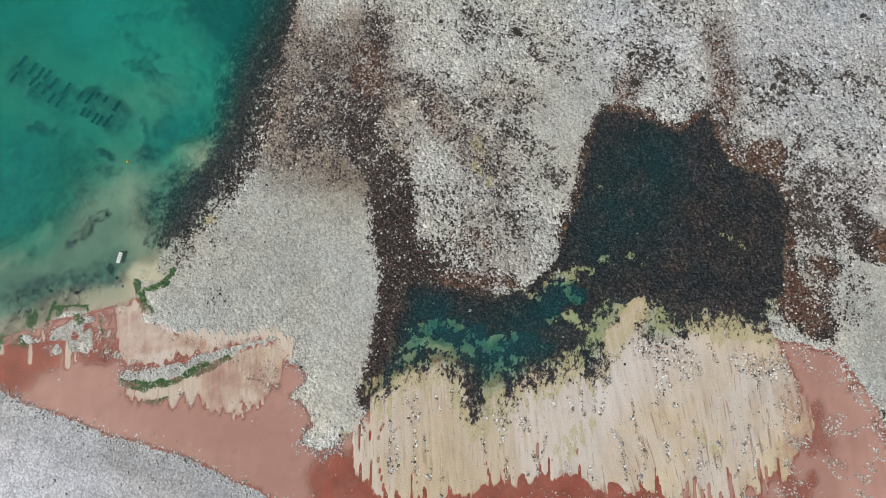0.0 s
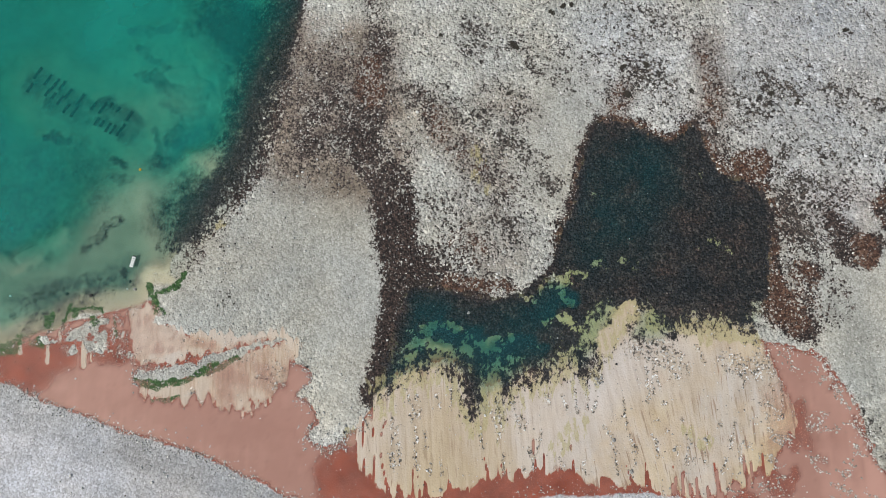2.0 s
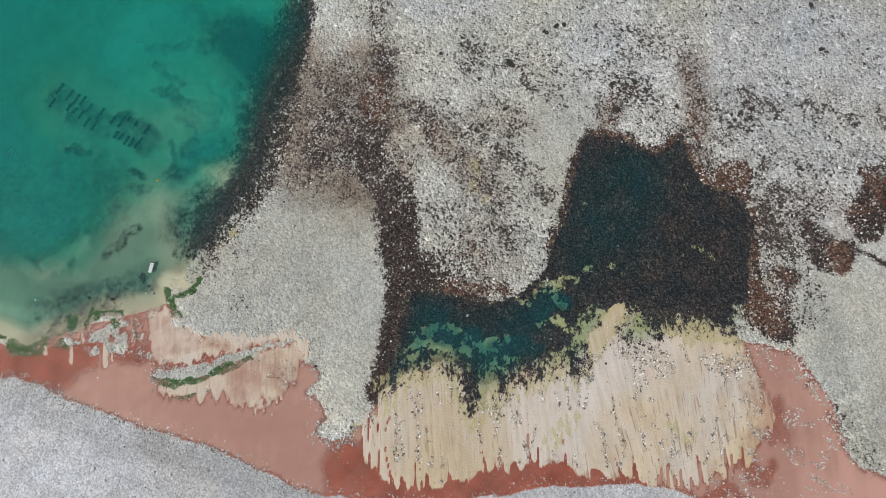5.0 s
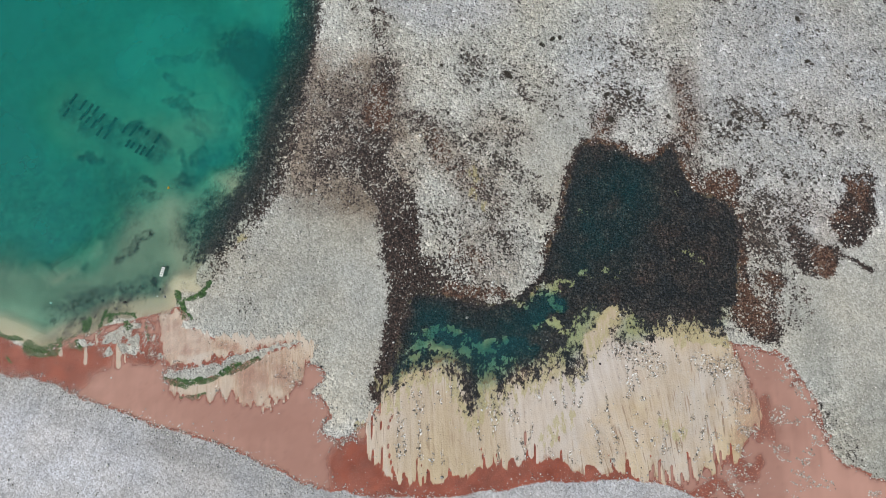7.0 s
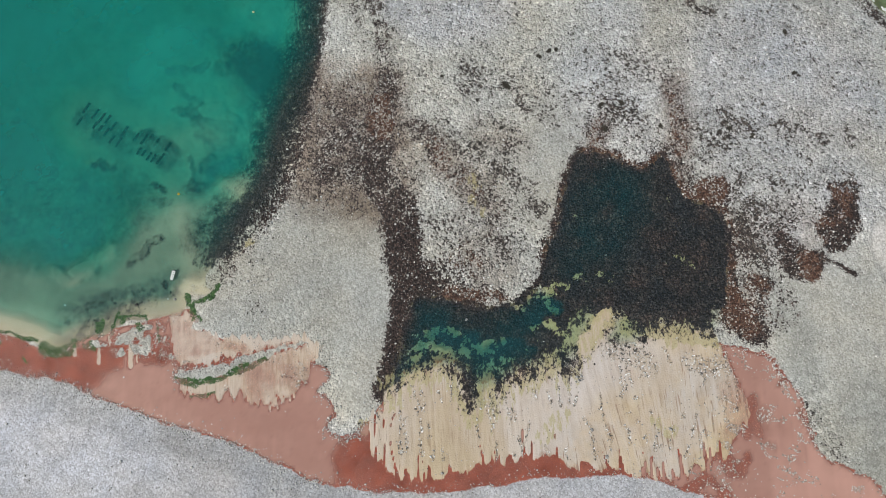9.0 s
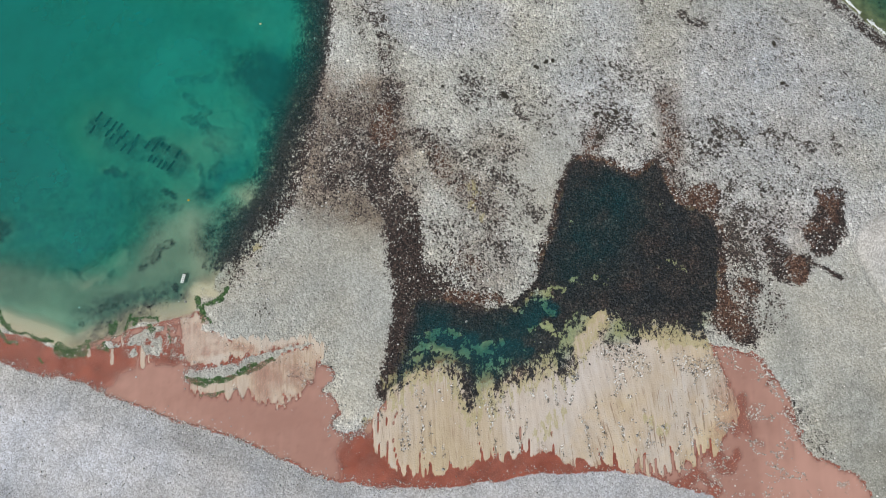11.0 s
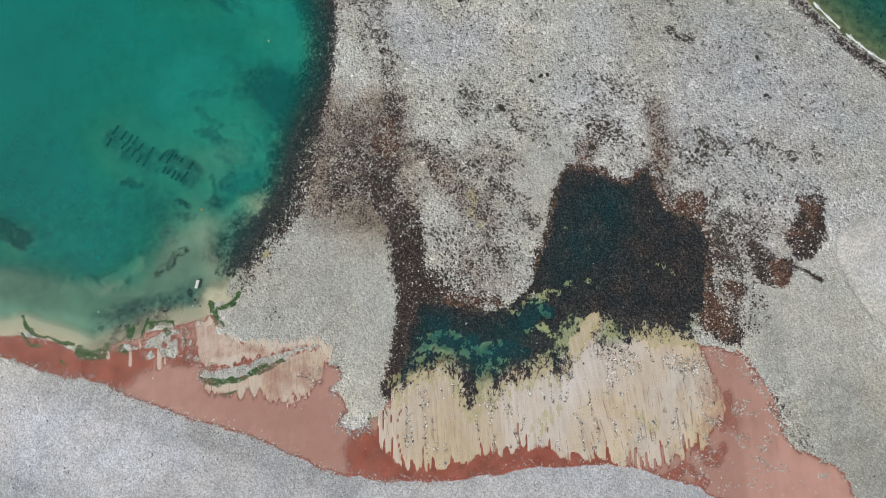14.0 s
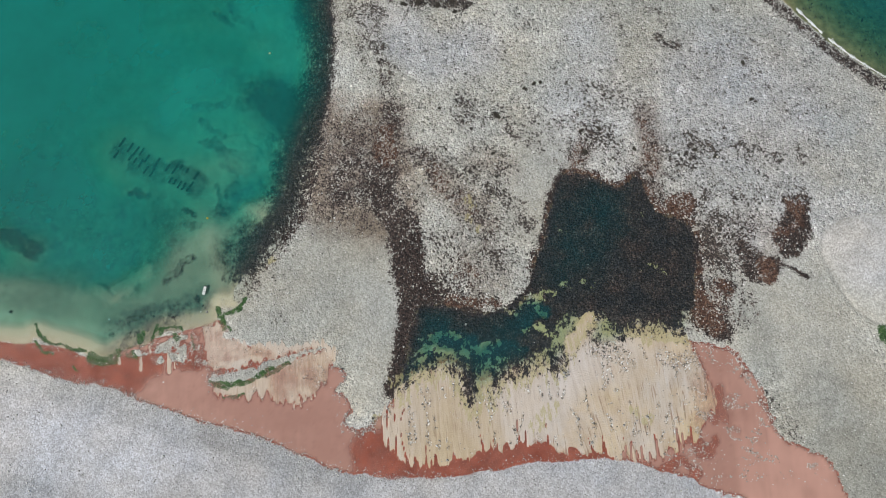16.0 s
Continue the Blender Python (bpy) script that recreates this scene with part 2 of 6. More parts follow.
    # relief of the pebbles
    h = s.math("SUBTRACT", 1.0, vor.outputs["Distance"])
    h = s.math("ADD", h, s.math("MULTIPLY", vor2.outputs["Distance"], -0.5))
    h = s.math("ADD", h, s.math("MULTIPLY", lumps.outputs["Distance"], -1.1))
    h = s.math("MULTIPLY", h, s.math("MULTIPLY_ADD", A["fine"], -0.85, 1.0))
    h = s.math("MULTIPLY", h, s.math("SUBTRACT", 1.0, s.math("MAXIMUM", ck, s.math("MAXIMUM", rk, lk))))
    h = s.math("ADD", h, s.math("MULTIPLY", fine3, 0.3))
    return s.surface(col, 0.92, s.bump(h, 1.0, 0.24))


def water_material(name, absorb, scatter, murk, cloud=0.0, milk=0.0):
    """Water over its bed: what the depth soaks up, and what its murk throws back."""
    s = Shade(name)
    d = s.attr("depth")
    through_rgb = s.node("ShaderNodeCombineColor", {i: s.math("POWER", math.exp(-k), d) for i, k in enumerate(absorb)}).outputs[0]
    clear = s.node("ShaderNodeBsdfTransparent", {0: through_rgb})
    lite = s.ramp(s.noise(0.035, 4, 0.5), (0.35, tuple(c * (1 - cloud) for c in scatter)), (0.65, tuple(c * (1 + cloud) for c in scatter)))
    lite = s.mix(s.attr("milk"), lite, s.mix(1.0, lite, (1 + 2.2 * milk, 1 + milk, 1 + 0.9 * milk), "MULTIPLY")) if milk else lite
    body = s.node("ShaderNodeBsdfDiffuse", {0: lite})
    fac = s.math("SUBTRACT", 1.0, s.math("POWER", math.exp(-murk), d))
    under = s.node("ShaderNodeMixShader", {0: fac, 1: clear.outputs[0], 2: body.outputs[0]})
    rip = s.bump(s.noise(1.2, 3, 0.5), 0.08, 0.03)
    shine = s.node("ShaderNodeBsdfGlossy", {"Color": (1, 1, 1), "Roughness": 0.08, "Normal": rip})
    fres = s.node("ShaderNodeFresnel", {"IOR": 1.33, "Normal": rip}).outputs[0]
    full = s.node("ShaderNodeMixShader", {0: fres, 1: under.outputs[0], 2: shine.outputs[0]})
    s.tree.links.new(full.outputs[0], s.out.inputs[0])
    return s.mat


def stone_material(name, stops, rough=0.85):
    s = Shade(name)
    r = s.node("ShaderNodeNewGeometry").outputs["Random Per Island"]
    col = s.ramp(r, *stops)
    col = s.mix(1.0, col, s.ramp(s.noise(9.0, 3), (0.3, (0.8, 0.8, 0.8)), (0.7, (1.15, 1.14, 1.12))), "MULTIPLY")
    return s.surface(col, rough, s.bump(s.noise(14.0, 3), 0.4, 0.03))


GROUND = ground_material()
LAGOON_WATER = water_material("lagoon_water", (0.55, 0.09, 0.13), (0.008, 0.235, 0.207), 0.16, 0.09, 0.5)
POOL_WATER = water_material("pool_water", (1.0, 0.36, 0.32), (0.036, 0.138, 0.155), 0.36)
RED_WATER = water_material("red_water", (0.3, 1.2, 1.5), (0.53, 0.303, 0.243), 9.0, 0.06)
SEA_WATER = water_material("sea_water", (0.6, 0.16, 0.22), (0.02, 0.15, 0.15), 0.25, 0.1)
PALE_STONE = stone_material("pale_stone", [(0.0, (0.22, 0.21, 0.19)), (0.35, (0.45, 0.445, 0.42)), (0.75, (0.57, 0.565, 0.54)), (1.0, (0.74, 0.73, 0.71))])
# the dark brown stops paint the undershadow of the pale stones
MUD_STONE = stone_material("mud_stone", [(0.0, (0.14, 0.125, 0.105)), (0.15, (0.27, 0.245, 0.21)), (0.45, (0.41, 0.385, 0.35)), (1.0, (0.68, 0.665, 0.635))])
BLEACHED = stone_material("bleached_stone", [(0.0, (0.10, 0.08, 0.07)), (0.55, (0.30, 0.27, 0.25)), (1.0, (0.85, 0.84, 0.82))])
DARK_STONE = stone_material("weedy_stone", [(0.0, (0.012, 0.011, 0.010)), (0.6, (0.04, 0.034, 0.030)), (1.0, (0.12, 0.10, 0.085))])

# ---- plan of the place: outlines in metres, seen from above ----
LAGOON = [(-32.1, 100.4), (-32, 93.7), (-30.5, 85.4), (-30.7, 75.7), (-31.6, 67.8), (-32.7, 61.6), (-33.6, 55.5), (-34.9, 48), (-36.2, 42.1), (-37.9, 36.3), (-40.6, 31.3), (-43.3, 26.4), (-46.7, 21.5), (-49, 18.4), (-49.9, 14.9), (-51.6, 14.4), (-51.8, 12.9), (-53.5, 11.8), (-55.9, 11.8), (-57.4, 12.1), (-57.5, 10.3), (-57.8, 8.6), (-60.3, 7.7), (-63.8, 7), (-65.9, 7), (-68.9, 6.5), (-71.2, 6.2), (-72.7, 5.3), (-74.3, 3.6), (-76.2, 3), (-78.3, 2.8), (-80.2, 1.8), (-81.7, 1.2), (-84.3, -0.3), (-87.5, 0.3), (-91.2, 2.4), (-95.4, 3.5), (-98.9, 4.1), (-101.7, 5.5), (-102.8, 5.6), (-102.4, 4.7), (-105.1, 4.1), (-110.7, 4.9), (-122, 6.2)]
LAGOON_FAR = [(-200, 25), (-1500, 120), (-2500, 500), (-2500, 2500), (-200, 2500), (-60, 400), (-28, 150)]
SEA = [(78, 103.3), (83.4, 95.6), (86.6, 90.5), (89.3, 86.3), (91.8, 82.7), (94.3, 80.1), (96.2, 77.4), (98.3, 75.5), (101.9, 72.1), (107, 67.8), (110.6, 65.1), (119.7, 58.7), (160, 60), (260, 20), (500, -50), (2500, -300), (2500, 2500), (60, 2500), (40, 400), (62, 130)]
POOL = [(26.4, 42.7), (28.8, 43.9), (31.4, 43.4), (37, 41.1), (41, 39.1), (43.5, 40.9), (45.2, 42.7), (46.9, 39.4), (47.9, 35.8), (50.2, 32.6), (54.6, 31.1), (57.8, 29.2), (58.3, 24), (57.1, 13.8), (55.4, 7.3), (53.6, 2.9), (51.3, 4.1), (47.9, 3.7), (45.2, 4.7), (43.2, 6.1), (41.3, 3.9), (38.9, 2.7), (36.6, 1.6), (33.2, 1.8), (31.1, 2.1), (32.6, 5.8), (33.3, 8.3), (32.2, 9.3), (29, 5.8), (26.9, 1.9), (24.3, -1.9), (18.4, -3.1), (13.6, -3.4), (11.1, -6)]
POOL += [(6.7, -6.8), (5.5, -11), (3.7, -11.7), (2.6, -7), (0.7, -3.4), (-4, -3.2), (-7, -3.9), (-10.9, -5.9), (-13.8, -7), (-14.9, -8.6), (-13.6, -4), (-12.0, 0), (-10.8, 6), (-9.6, 10.8), (-7.1, 11.8), (-2.1, 11.3), (2.9, 9.3), (8.9, 9), (13.4, 11), (17.5, 14.8), (19.7, 22), (22.5, 27.2), (23.9, 33.6), (25.2, 39)]
RED = [(-122, 6.4), (-110.8, 5.1), (-102.4, 4.7), (-94, 3.2), (-87.5, 0.1), (-83.4, -0.2), (-82, 1.4), (-76.2, 4.5), (-69.4, 5.9), (-62.6, 7.4), (-58.6, 9.2), (-56.1, 8.6), (-53.1, 4.3), (-50.9, 2.5), (-45.9, 2.1), (-39, 2.2), (-35.5, 2.4), (-33.5, 2.6), (-31.3, 1.8), (-29.4, 0.1), (-30.2, -2.1), (-27.2, -3.2), (-26.1, -4.8), (-27.8, -6.7), (-29.3, -8), (-26.7, -8.4), (-25.6, -10.5), (-24.4, -13), (-26.3, -14), (-26.6, -15.6), (-25.4, -16.9), (-22.5, -17.2), (-20.6, -15.9), (-19.8, -14.6), (-17.7, -14.2), (-15.9, -11.1), (-13.2, -7.2), (-11.0, -2.0), (-9.0, 1.1), (5.4, 3.3), (25.9, 8.2), (39.3, 7.9), (51.8, 5), (54.2, 2.3), (58.7, 0.9)]
RED_EAST = [(65.2, -0.2), (67, -3.2), (68.6, -5.2), (70.9, -8.5), (72, -12.6), (72.5, -16.8), (73.9, -20.9), (78.1, -23.3), (82.4, -24.2), (84.6, -26.9), (86.7, -31.8), (88.4, -36), (73.7, -37.6), (61.7, -33.2), (54.4, -30.2), (48.2, -27.6), (40.7, -25.5), (34.3, -24.6), (24, -24.8)]
RED_SOUTH = [(14.9, -25.4), (5.8, -26.7), (-2, -27.7), (-9.8, -28.3), (-17.6, -27.8), (-25.4, -26.7), (-32, -24.6), (-38.6, -21.7), (-46.6, -18.5), (-56, -15.7), (-65.5, -13), (-73.8, -10.2), (-82.2, -6.8), (-91.9, -4.7), (-101.7, -1.8), (-110.3, 0.9), (-121.8, 4.3)]
CREAM = [(-18.7, -14.4), (-17, -11.1), (-14.2, -7.4), (-10.9, -3.5), (-5, -2), (-1.1, -2), (2.8, -4.4), (6.7, -5.8), (12.6, -2.9), (18.5, -0), (21.7, 6.8), (26.8, 9.8), (31.7, 10.3), (36.5, 7.3), (41.5, 8.8), (46.3, 8.8), (54, 7), (54.5, 2.2), (57, -2.8), (59, -6.5), (60, -11.2), (58, -15.8), (54.3, -20.3), (49.8, -24.1), (44.6, -25.3), (39.1, -24.9), (31.7, -24), (25.2, -23.4), (20.6, -21.9), (17.8, -21.5), (14.1, -21.5), (8.4, -22.6), (1.7, -23.6), (-4.9, -25.2), (-10.6, -25.3), (-13.4, -24.4), (-16.4, -21.7), (-18.6, -17.2)]
CREAM_WEST = [(-62.5, 7.9), (-57.4, 8.6), (-55.3, 7.2), (-52.6, 4.6), (-50.8, 3.2), (-46.1, 2.9), (-39.1, 3.1), (-35.1, 3.3), (-31.1, 4.2), (-28.6, 2.6), (-28.7, 0.4), (-30.4, -2.6), (-30.9, -5.2), (-32.3, -6.9), (-34.2, -8.3), (-36.4, -9), (-38.4, -10), (-40.8, -9.8), (-43.3, -9.8), (-46.2, -9.5), (-50.2, -9.3), (-54, -9.1), (-57.8, -8.3), (-57.5, -5.6), (-51.5, -4.8), (-46.7, -3.4), (-40.7, -1.5), (-36.9, 0.6), (-32.1, 1.7), (-37.1, 1.3), (-42.9, 0.2), (-47.8, -1.5), (-53.3, -2.6), (-58.6, -2.9), (-60.6, 0.4), (-61.6, 4.8)]
CREAM_TONGUES = [
    (0.22, 1, [(-50, -7.9), (-49.6, -10)]),
    (0.2, 1, [(-47.3, -7.9), (-46.8, -9.4)]),
    (0.2, 1, [(-43.8, -8.4), (-43.4, -10)]),
    (0.25, 1, [(-41.8, -9.3), (-41.4, -10.9)]),
    (0.25, 1, [(-40.5, -9.3), (-40, -10.6)]),
    (0.22, 1, [(-39.5, -9.4), (-38.8, -11.9)]),
    (0.2, 1, [(-37.8, -9.3), (-37.2, -11.6)]),
    (0.25, 1, [(-36.6, -9), (-36.1, -10.3)]),
    (0.22, 1, [(-35.2, -8.4), (-34.7, -10)]),
    (0.2, 1, [(-34.2, -7.9), (-33.8, -9.3)]),
    (0.3, 1, [(-76.1, 1.5), (-75.8, -2.4)]),
    (0.42, 1, [(-69.2, 1.3), (-68.9, -3)]),
    (0.2, 1, [(-68, 0.3), (-67.6, -2.2)]),
    (0.35, 1, [(-81.4, 1.3), (-81.1, -0.7)]),
    (0.25, 1, [(-74.2, 3.3), (-73.7, 1.3)]),
]
BARS = [
    [(-59, -4.9), (-58.2, -3.9), (-55.7, -3.5), (-53.2, -3.1), (-50.8, -2.7), (-46.3, -1.5), (-40.9, 0.3), (-36.1, 1.4), (-32, 2.2), (-31.8, 1.7), (-35.7, 0.7), (-39.8, -0.9), (-43.9, -2.3), (-46.1, -3.1), (-46.8, -4.3), (-48.7, -5.1), (-51.5, -5.7), (-55, -6.1), (-57, -5.8)],
]
BROWN_ZONES = [
    (5.5, 0.6, [(-33.2, 58.9), (-27.2, 59.8), (-22.8, 58.5), (-18.5, 59.7), (-12.9, 56.3), (-12.3, 46), (-11, 36), (-16.1, 30.8), (-21.9, 31.9), (-28.3, 32.9), (-35.7, 34), (-35, 40), (-33.9, 48.5)]),
    (1.6, 1.05, [(-21.7, 39.4), (-17.9, 39.8), (-12.7, 39.5), (-10.7, 36), (-8.6, 32.2), (-7.2, 26.3), (-7.6, 20), (-5.3, 15.5), (-1.2, 12.6), (3.8, 11), (8.9, 9.4), (13.8, 11.6), (17.4, 15.6), (19, 13.8), (13.9, 9.3), (8.9, 7.3), (1.8, 7.8), (-7.2, 9.3), (-12.1, 9.3), (-14.4, 14), (-15.6, 22.1), (-16.4, 29), (-18.8, 32.8), (-21.4, 35.5)]),
]
BROWN_EAST = [
    (1.6, 0.28, [(57.8, 29.6), (67.1, 29.4), (70.3, 23.7), (69.6, 15.4), (72, 7.2), (65.6, 3.1), (57.9, 6.2), (56.4, 15.7)]),
    (0.6, 1.1, [(79.9, 35.9), (83.1, 36.8), (88, 36.7), (86.7, 33.1), (85.9, 28.9), (85.7, 24.1), (83.4, 22.9), (81.9, 20.9), (79, 20.7), (77.8, 22.7), (76.9, 27), (79.1, 29.4), (80.2, 32.6)]),
    (0.7, 1, [(67.8, 25.8), (70.7, 25.1), (73.8, 22.2), (76.4, 21.4), (79.3, 19.8), (77.4, 17.7), (76.3, 15.2), (72.9, 14.9), (69.7, 16.1), (68.6, 18.2), (67.7, 22.3)]),
    (0.7, 0.95, [(61.3, 15.6), (67, 15.7), (66.8, 11.7), (61.9, 12.6)]),
    (0.9, 0.9, [(57.5, 7.5), (64.7, 6.7), (65.2, 4), (60.6, 3.2)]),
]
BROWN_A = [
    (1.6, 0.5, [(-17.3, 74.2), (-16.7, 67), (-15.8, 59.9)]),
    (2.6, 0.8, [(-15.4, 59.9), (-16.7, 54), (-16.6, 48.3), (-17.2, 43.8)]),
    (3, 0.85, [(-17, 44.9), (-17.9, 39.4)]),
    (2.2, 0.8, [(-22.4, 40.7), (-20, 39.4)]),
    (1.6, 0.5, [(-11.8, 50.5), (-8, 49.4)]),
    (1.4, 0.85, [(-12.2, 14), (-12.2, 5.8), (-13.2, -0.1), (-15.3, -6.8)]),
    (1.1, 0.95, [(19.4, 19.9), (22.2, 27.2), (24.2, 35.9), (26.4, 42.3), (31.3, 43.5), (40.5, 39.1), (45.4, 42.7)]),
    (1.8, 0.6, [(-5.3, 46.5), (-4, 43.1), (-2.1, 41.2)]),
    (2.4, 0.42, [(-2.1, 41.2), (3, 36.8), (6.2, 32.7)]),
    (1.4, 0.6, [(4.6, 33.7), (7.7, 31.6)]),
    (2.2, 0.4, [(0.4, 20.5), (4, 18.4)]),
]
BROWN_A += [
    (1.7, 1.05, [(-11.2, 14.5), (-12.1, 8), (-12.7, 2), (-13.7, -3.5), (-15.3, -8.2)]),
    (1.8, 0.35, [(9.3, 32.6), (8.6, 25.2)]),
    (1.5, 0.35, [(6.3, 47), (10.6, 45.8)]),
]
BROWN_B = [
    (1.5, 0.5, [(48, 60.2), (49.3, 53.3), (49.8, 46.7), (47.9, 41.6)]),
    (1.2, 0.45, [(34.2, 55.8), (31.7, 49), (30.4, 44.5)]),
    (3, 0.5, [(43.4, 39), (47.4, 42.7), (50.5, 35.6)]),
    (1.6, 1, [(57.6, 25.4), (57.5, 13.1)]),
    (2.1, 1, [(57.6, 12.8), (58.6, 6.8), (62.4, 4.1)]),
    (0.3, 1, [(77.9, 19.3), (80.5, 18.7), (82.2, 17), (83.7, 16.2)]),
    (1.8, 0.5, [(72.6, 29.9), (69.2, 25.8)]),
    (1.5, 0.5, [(61.2, 25.3), (62.2, 19.7)]),
    (1.2, 0.7, [(78.9, 95.5), (84.1, 89.1), (90, 83.4), (95, 77.2), (101.3, 71.6), (110.5, 64.6)]),
    (2.2, 0.5, [(-5.1, 17.9), (-1.2, 15), (3.8, 13)]),
]
BROWN_B += [
    (1.6, 0.68, [(-33, 62.4), (-33.6, 55.4), (-34.5, 48.5), (-35.9, 42.3), (-37.5, 37.3), (-40.4, 32.9), (-43.6, 28.6)]),
]
RUST = [
    (1.4, 0.8, [(44.7, 40.5), (50.2, 34.1), (54.5, 35)]),
    (2.4, 1, [(54.9, 34.3), (56.7, 34.5)]),
    (1.6, 0.5, [(56.5, 32.4), (58.6, 27.2), (58.2, 17.8), (57.9, 11.8)]),
    (2.2, 0.95, [(57.4, 11.8), (58.4, 7.3), (60.6, 5.5)]),
    (1.2, 0.8, [(-1.2, 12.8), (4.8, 12.1), (8.9, 11.3)]),
    (2.4, 0.7, [(-17.2, 54.6), (-16.6, 50)]),
    (1.2, 1.1, [(-18.7, 52), (-17.4, 51.2)]),
    (1.6, 0.7, [(-5.3, 45.9), (-2.7, 41.2)]),
    (2, 0.45, [(-1.1, 39.9), (4, 34.8)]),
    (2, 0.5, [(1, 20.2), (4, 18.7)]),
    (1.6, 1.2, [(74.4, 19.4), (74.4, 16.7)]),
    (2, 0.6, [(82.6, 33.3), (81.4, 29)]),
    (1.5, 0.6, [(77.8, 27.7), (78.9, 24.9)]),
]
RUST += [
    (1.3, 0.7, [(27.7, 42.9), (31.4, 43.9), (36.4, 41.8), (40.9, 39.8), (43.7, 41.6)]),
    (1.5, 0.5, [(48.8, 55.7), (49.5, 44.3)]),
    (1.5, 0.6, [(30.5, 46.7), (31.9, 49)]),
    (2, 0.7, [(56.8, 29.6), (56.4, 15.7)]),
    (2, 0.6, [(61.2, 5.5), (63.4, 14.2)]),
]
MOTTLE_ZONES = [
    (5, 0.22, [(-12.1, 74.1), (27.5, 73.6), (26.9, 59.3), (15.5, 32.7), (17.1, 22), (9, 12.8), (-2.2, 13.8), (-7.2, 22.1), (-9.4, 32.7), (-11.9, 49.4)]),
    (4, 0.33, [(-8.6, 50.5), (2.1, 50.4), (12.6, 43.5), (17.6, 33.7), (16.7, 22), (9, 14.8), (-1.2, 15), (-6.2, 24.3), (-9.5, 38.2)]),
    (4, 0.29, [(27, 61.7), (46.1, 61.4), (51.9, 53.3), (62.3, 53.2), (82.4, 48.5), (79.3, 24), (67.7, 26.1), (60, 29.3), (49.4, 36.8), (40.6, 43.3), (29.5, 46.7)]),
    (5, 0.19, [(-26.4, 103.6), (81.6, 96.3), (98.8, 70.1), (97.7, 43), (76.5, 39.3), (28.5, 55.4), (-0.1, 60.7), (-23.4, 73.8)]),
]
MOTTLE_A = [
    (3.5, 0.33, [(56.6, 50.0), (69.6, 52.6), (82.5, 43.4)]),
    (3, 0.45, [(-27.9, 91.0), (-18.8, 88.3)]),
    (2.5, 0.4, [(-20.3, 83.4), (-15.9, 73.7)]),
]
MOTTLE_A += [
    (2.4, 0.4, [(-11.7, 48.3), (-5.3, 49.3)]),
    (2, 0.4, [(-7.4, 40.4), (-11.6, 39.3)]),
    (2.4, 0.4, [(4.8, 49.2), (9.6, 49.2), (12.6, 44.7)]),
    (2, 0.45, [(8.4, 39.7), (14.5, 35.8), (18.5, 31.5)]),
    (2, 0.4, [(-4.2, 28.4), (-1.1, 26.8)]),
    (2, 0.4, [(9.1, 22.1), (13.2, 24.1)]),
    (2, 0.5, [(-6.1, 15.9), (-3.1, 13.8)]),
    (1, 0.6, [(10.8, 58.9), (11.7, 59.5)]),
    (0.9, 0.6, [(17.2, 56.5), (18.7, 55.4)]),
    (2.4, 0.35, [(25.1, 55.9), (34.3, 58.7), (46.3, 63.7)]),
    (1.4, 0.5, [(36.2, 55.2), (35, 51.8), (32.8, 49.5)]),
    (1.6, 0.4, [(40.5, 55.7), (41.3, 51.1)]),
    (1.2, 0.45, [(58.8, 48.9), (66, 48.9)]),
    (3, 0.38, [(51.2, 44.3), (63.3, 42.6)]),
]
MOTTLE_A += [
    (2.4, 0.42, [(69.9, 46.9), (78.5, 45.7)]),
    (3, 0.35, [(62.1, 40.4), (76.8, 36.3)]),
    (1, 0.5, [(68.9, 37.1), (70.6, 36.3)]),
]
MOTTLE_B = [
    (0.7, 0.5, [(61.5, 36.4), (62.1, 35.5)]),
    (3.5, 0.45, [(57.3, 32.4), (63, 29.1), (70, 29.1)]),
    (3.5, 0.5, [(60.6, 25), (62.8, 17.8)]),
    (2, 0.3, [(71.7, 53.6), (78.7, 51.3)]),
    (1.3, 0.4, [(62.4, 54.3), (67.5, 52.9)]),
    (0.8, 0.5, [(74.8, 61), (76.1, 60.4)]),
    (3, 0.3, [(29.2, 65.2), (40.7, 64.9)]),
    (3, 0.42, [(28.7, 57.6), (37.8, 54.3)]),
    (1.5, 0.35, [(42.9, 85.4), (46, 78.1)]),
    (1.5, 0.4, [(51.9, 86.8), (57.5, 83.3)]),
    (1.3, 0.45, [(53.4, 79.4), (58.3, 76.9)]),
    (2.4, 0.5, [(70.5, 48.1), (84.2, 45.5)]),
    (1.6, 0.4, [(58.9, 52.2), (68.5, 48.9)]),
    (3, 0.4, [(75.6, 43.6), (83.3, 38.3)]),
]
MOTTLE_B += [
    (4, 0.42, [(3, 62.1), (14.4, 58), (26.3, 52.3)]),
    (3, 0.45, [(-4.5, 48.7), (3.9, 44)]),
    (2.5, 0.5, [(-28.6, 91.9), (-21.8, 88.4)]),
    (2.2, 0.6, [(-9, 92.9), (3.7, 91.6)]),
    (3, 0.35, [(-23.3, 81.9), (-15.9, 65.8)]),
    (2, 0.2, [(-43.7, 10.8), (-41.4, 7.8)]),
    (5, 0.1, [(-42.5, 24.3), (-45, 14.9)]),
    (4, 0.06, [(-66.9, -11.8), (-49.6, -17.4)]),
    (1.5, 0.3, [(69.4, -9.7), (72.2, -13.6)]),
    (1.4, 0.3, [(75.6, -17.5), (78.8, -22.5)]),
]
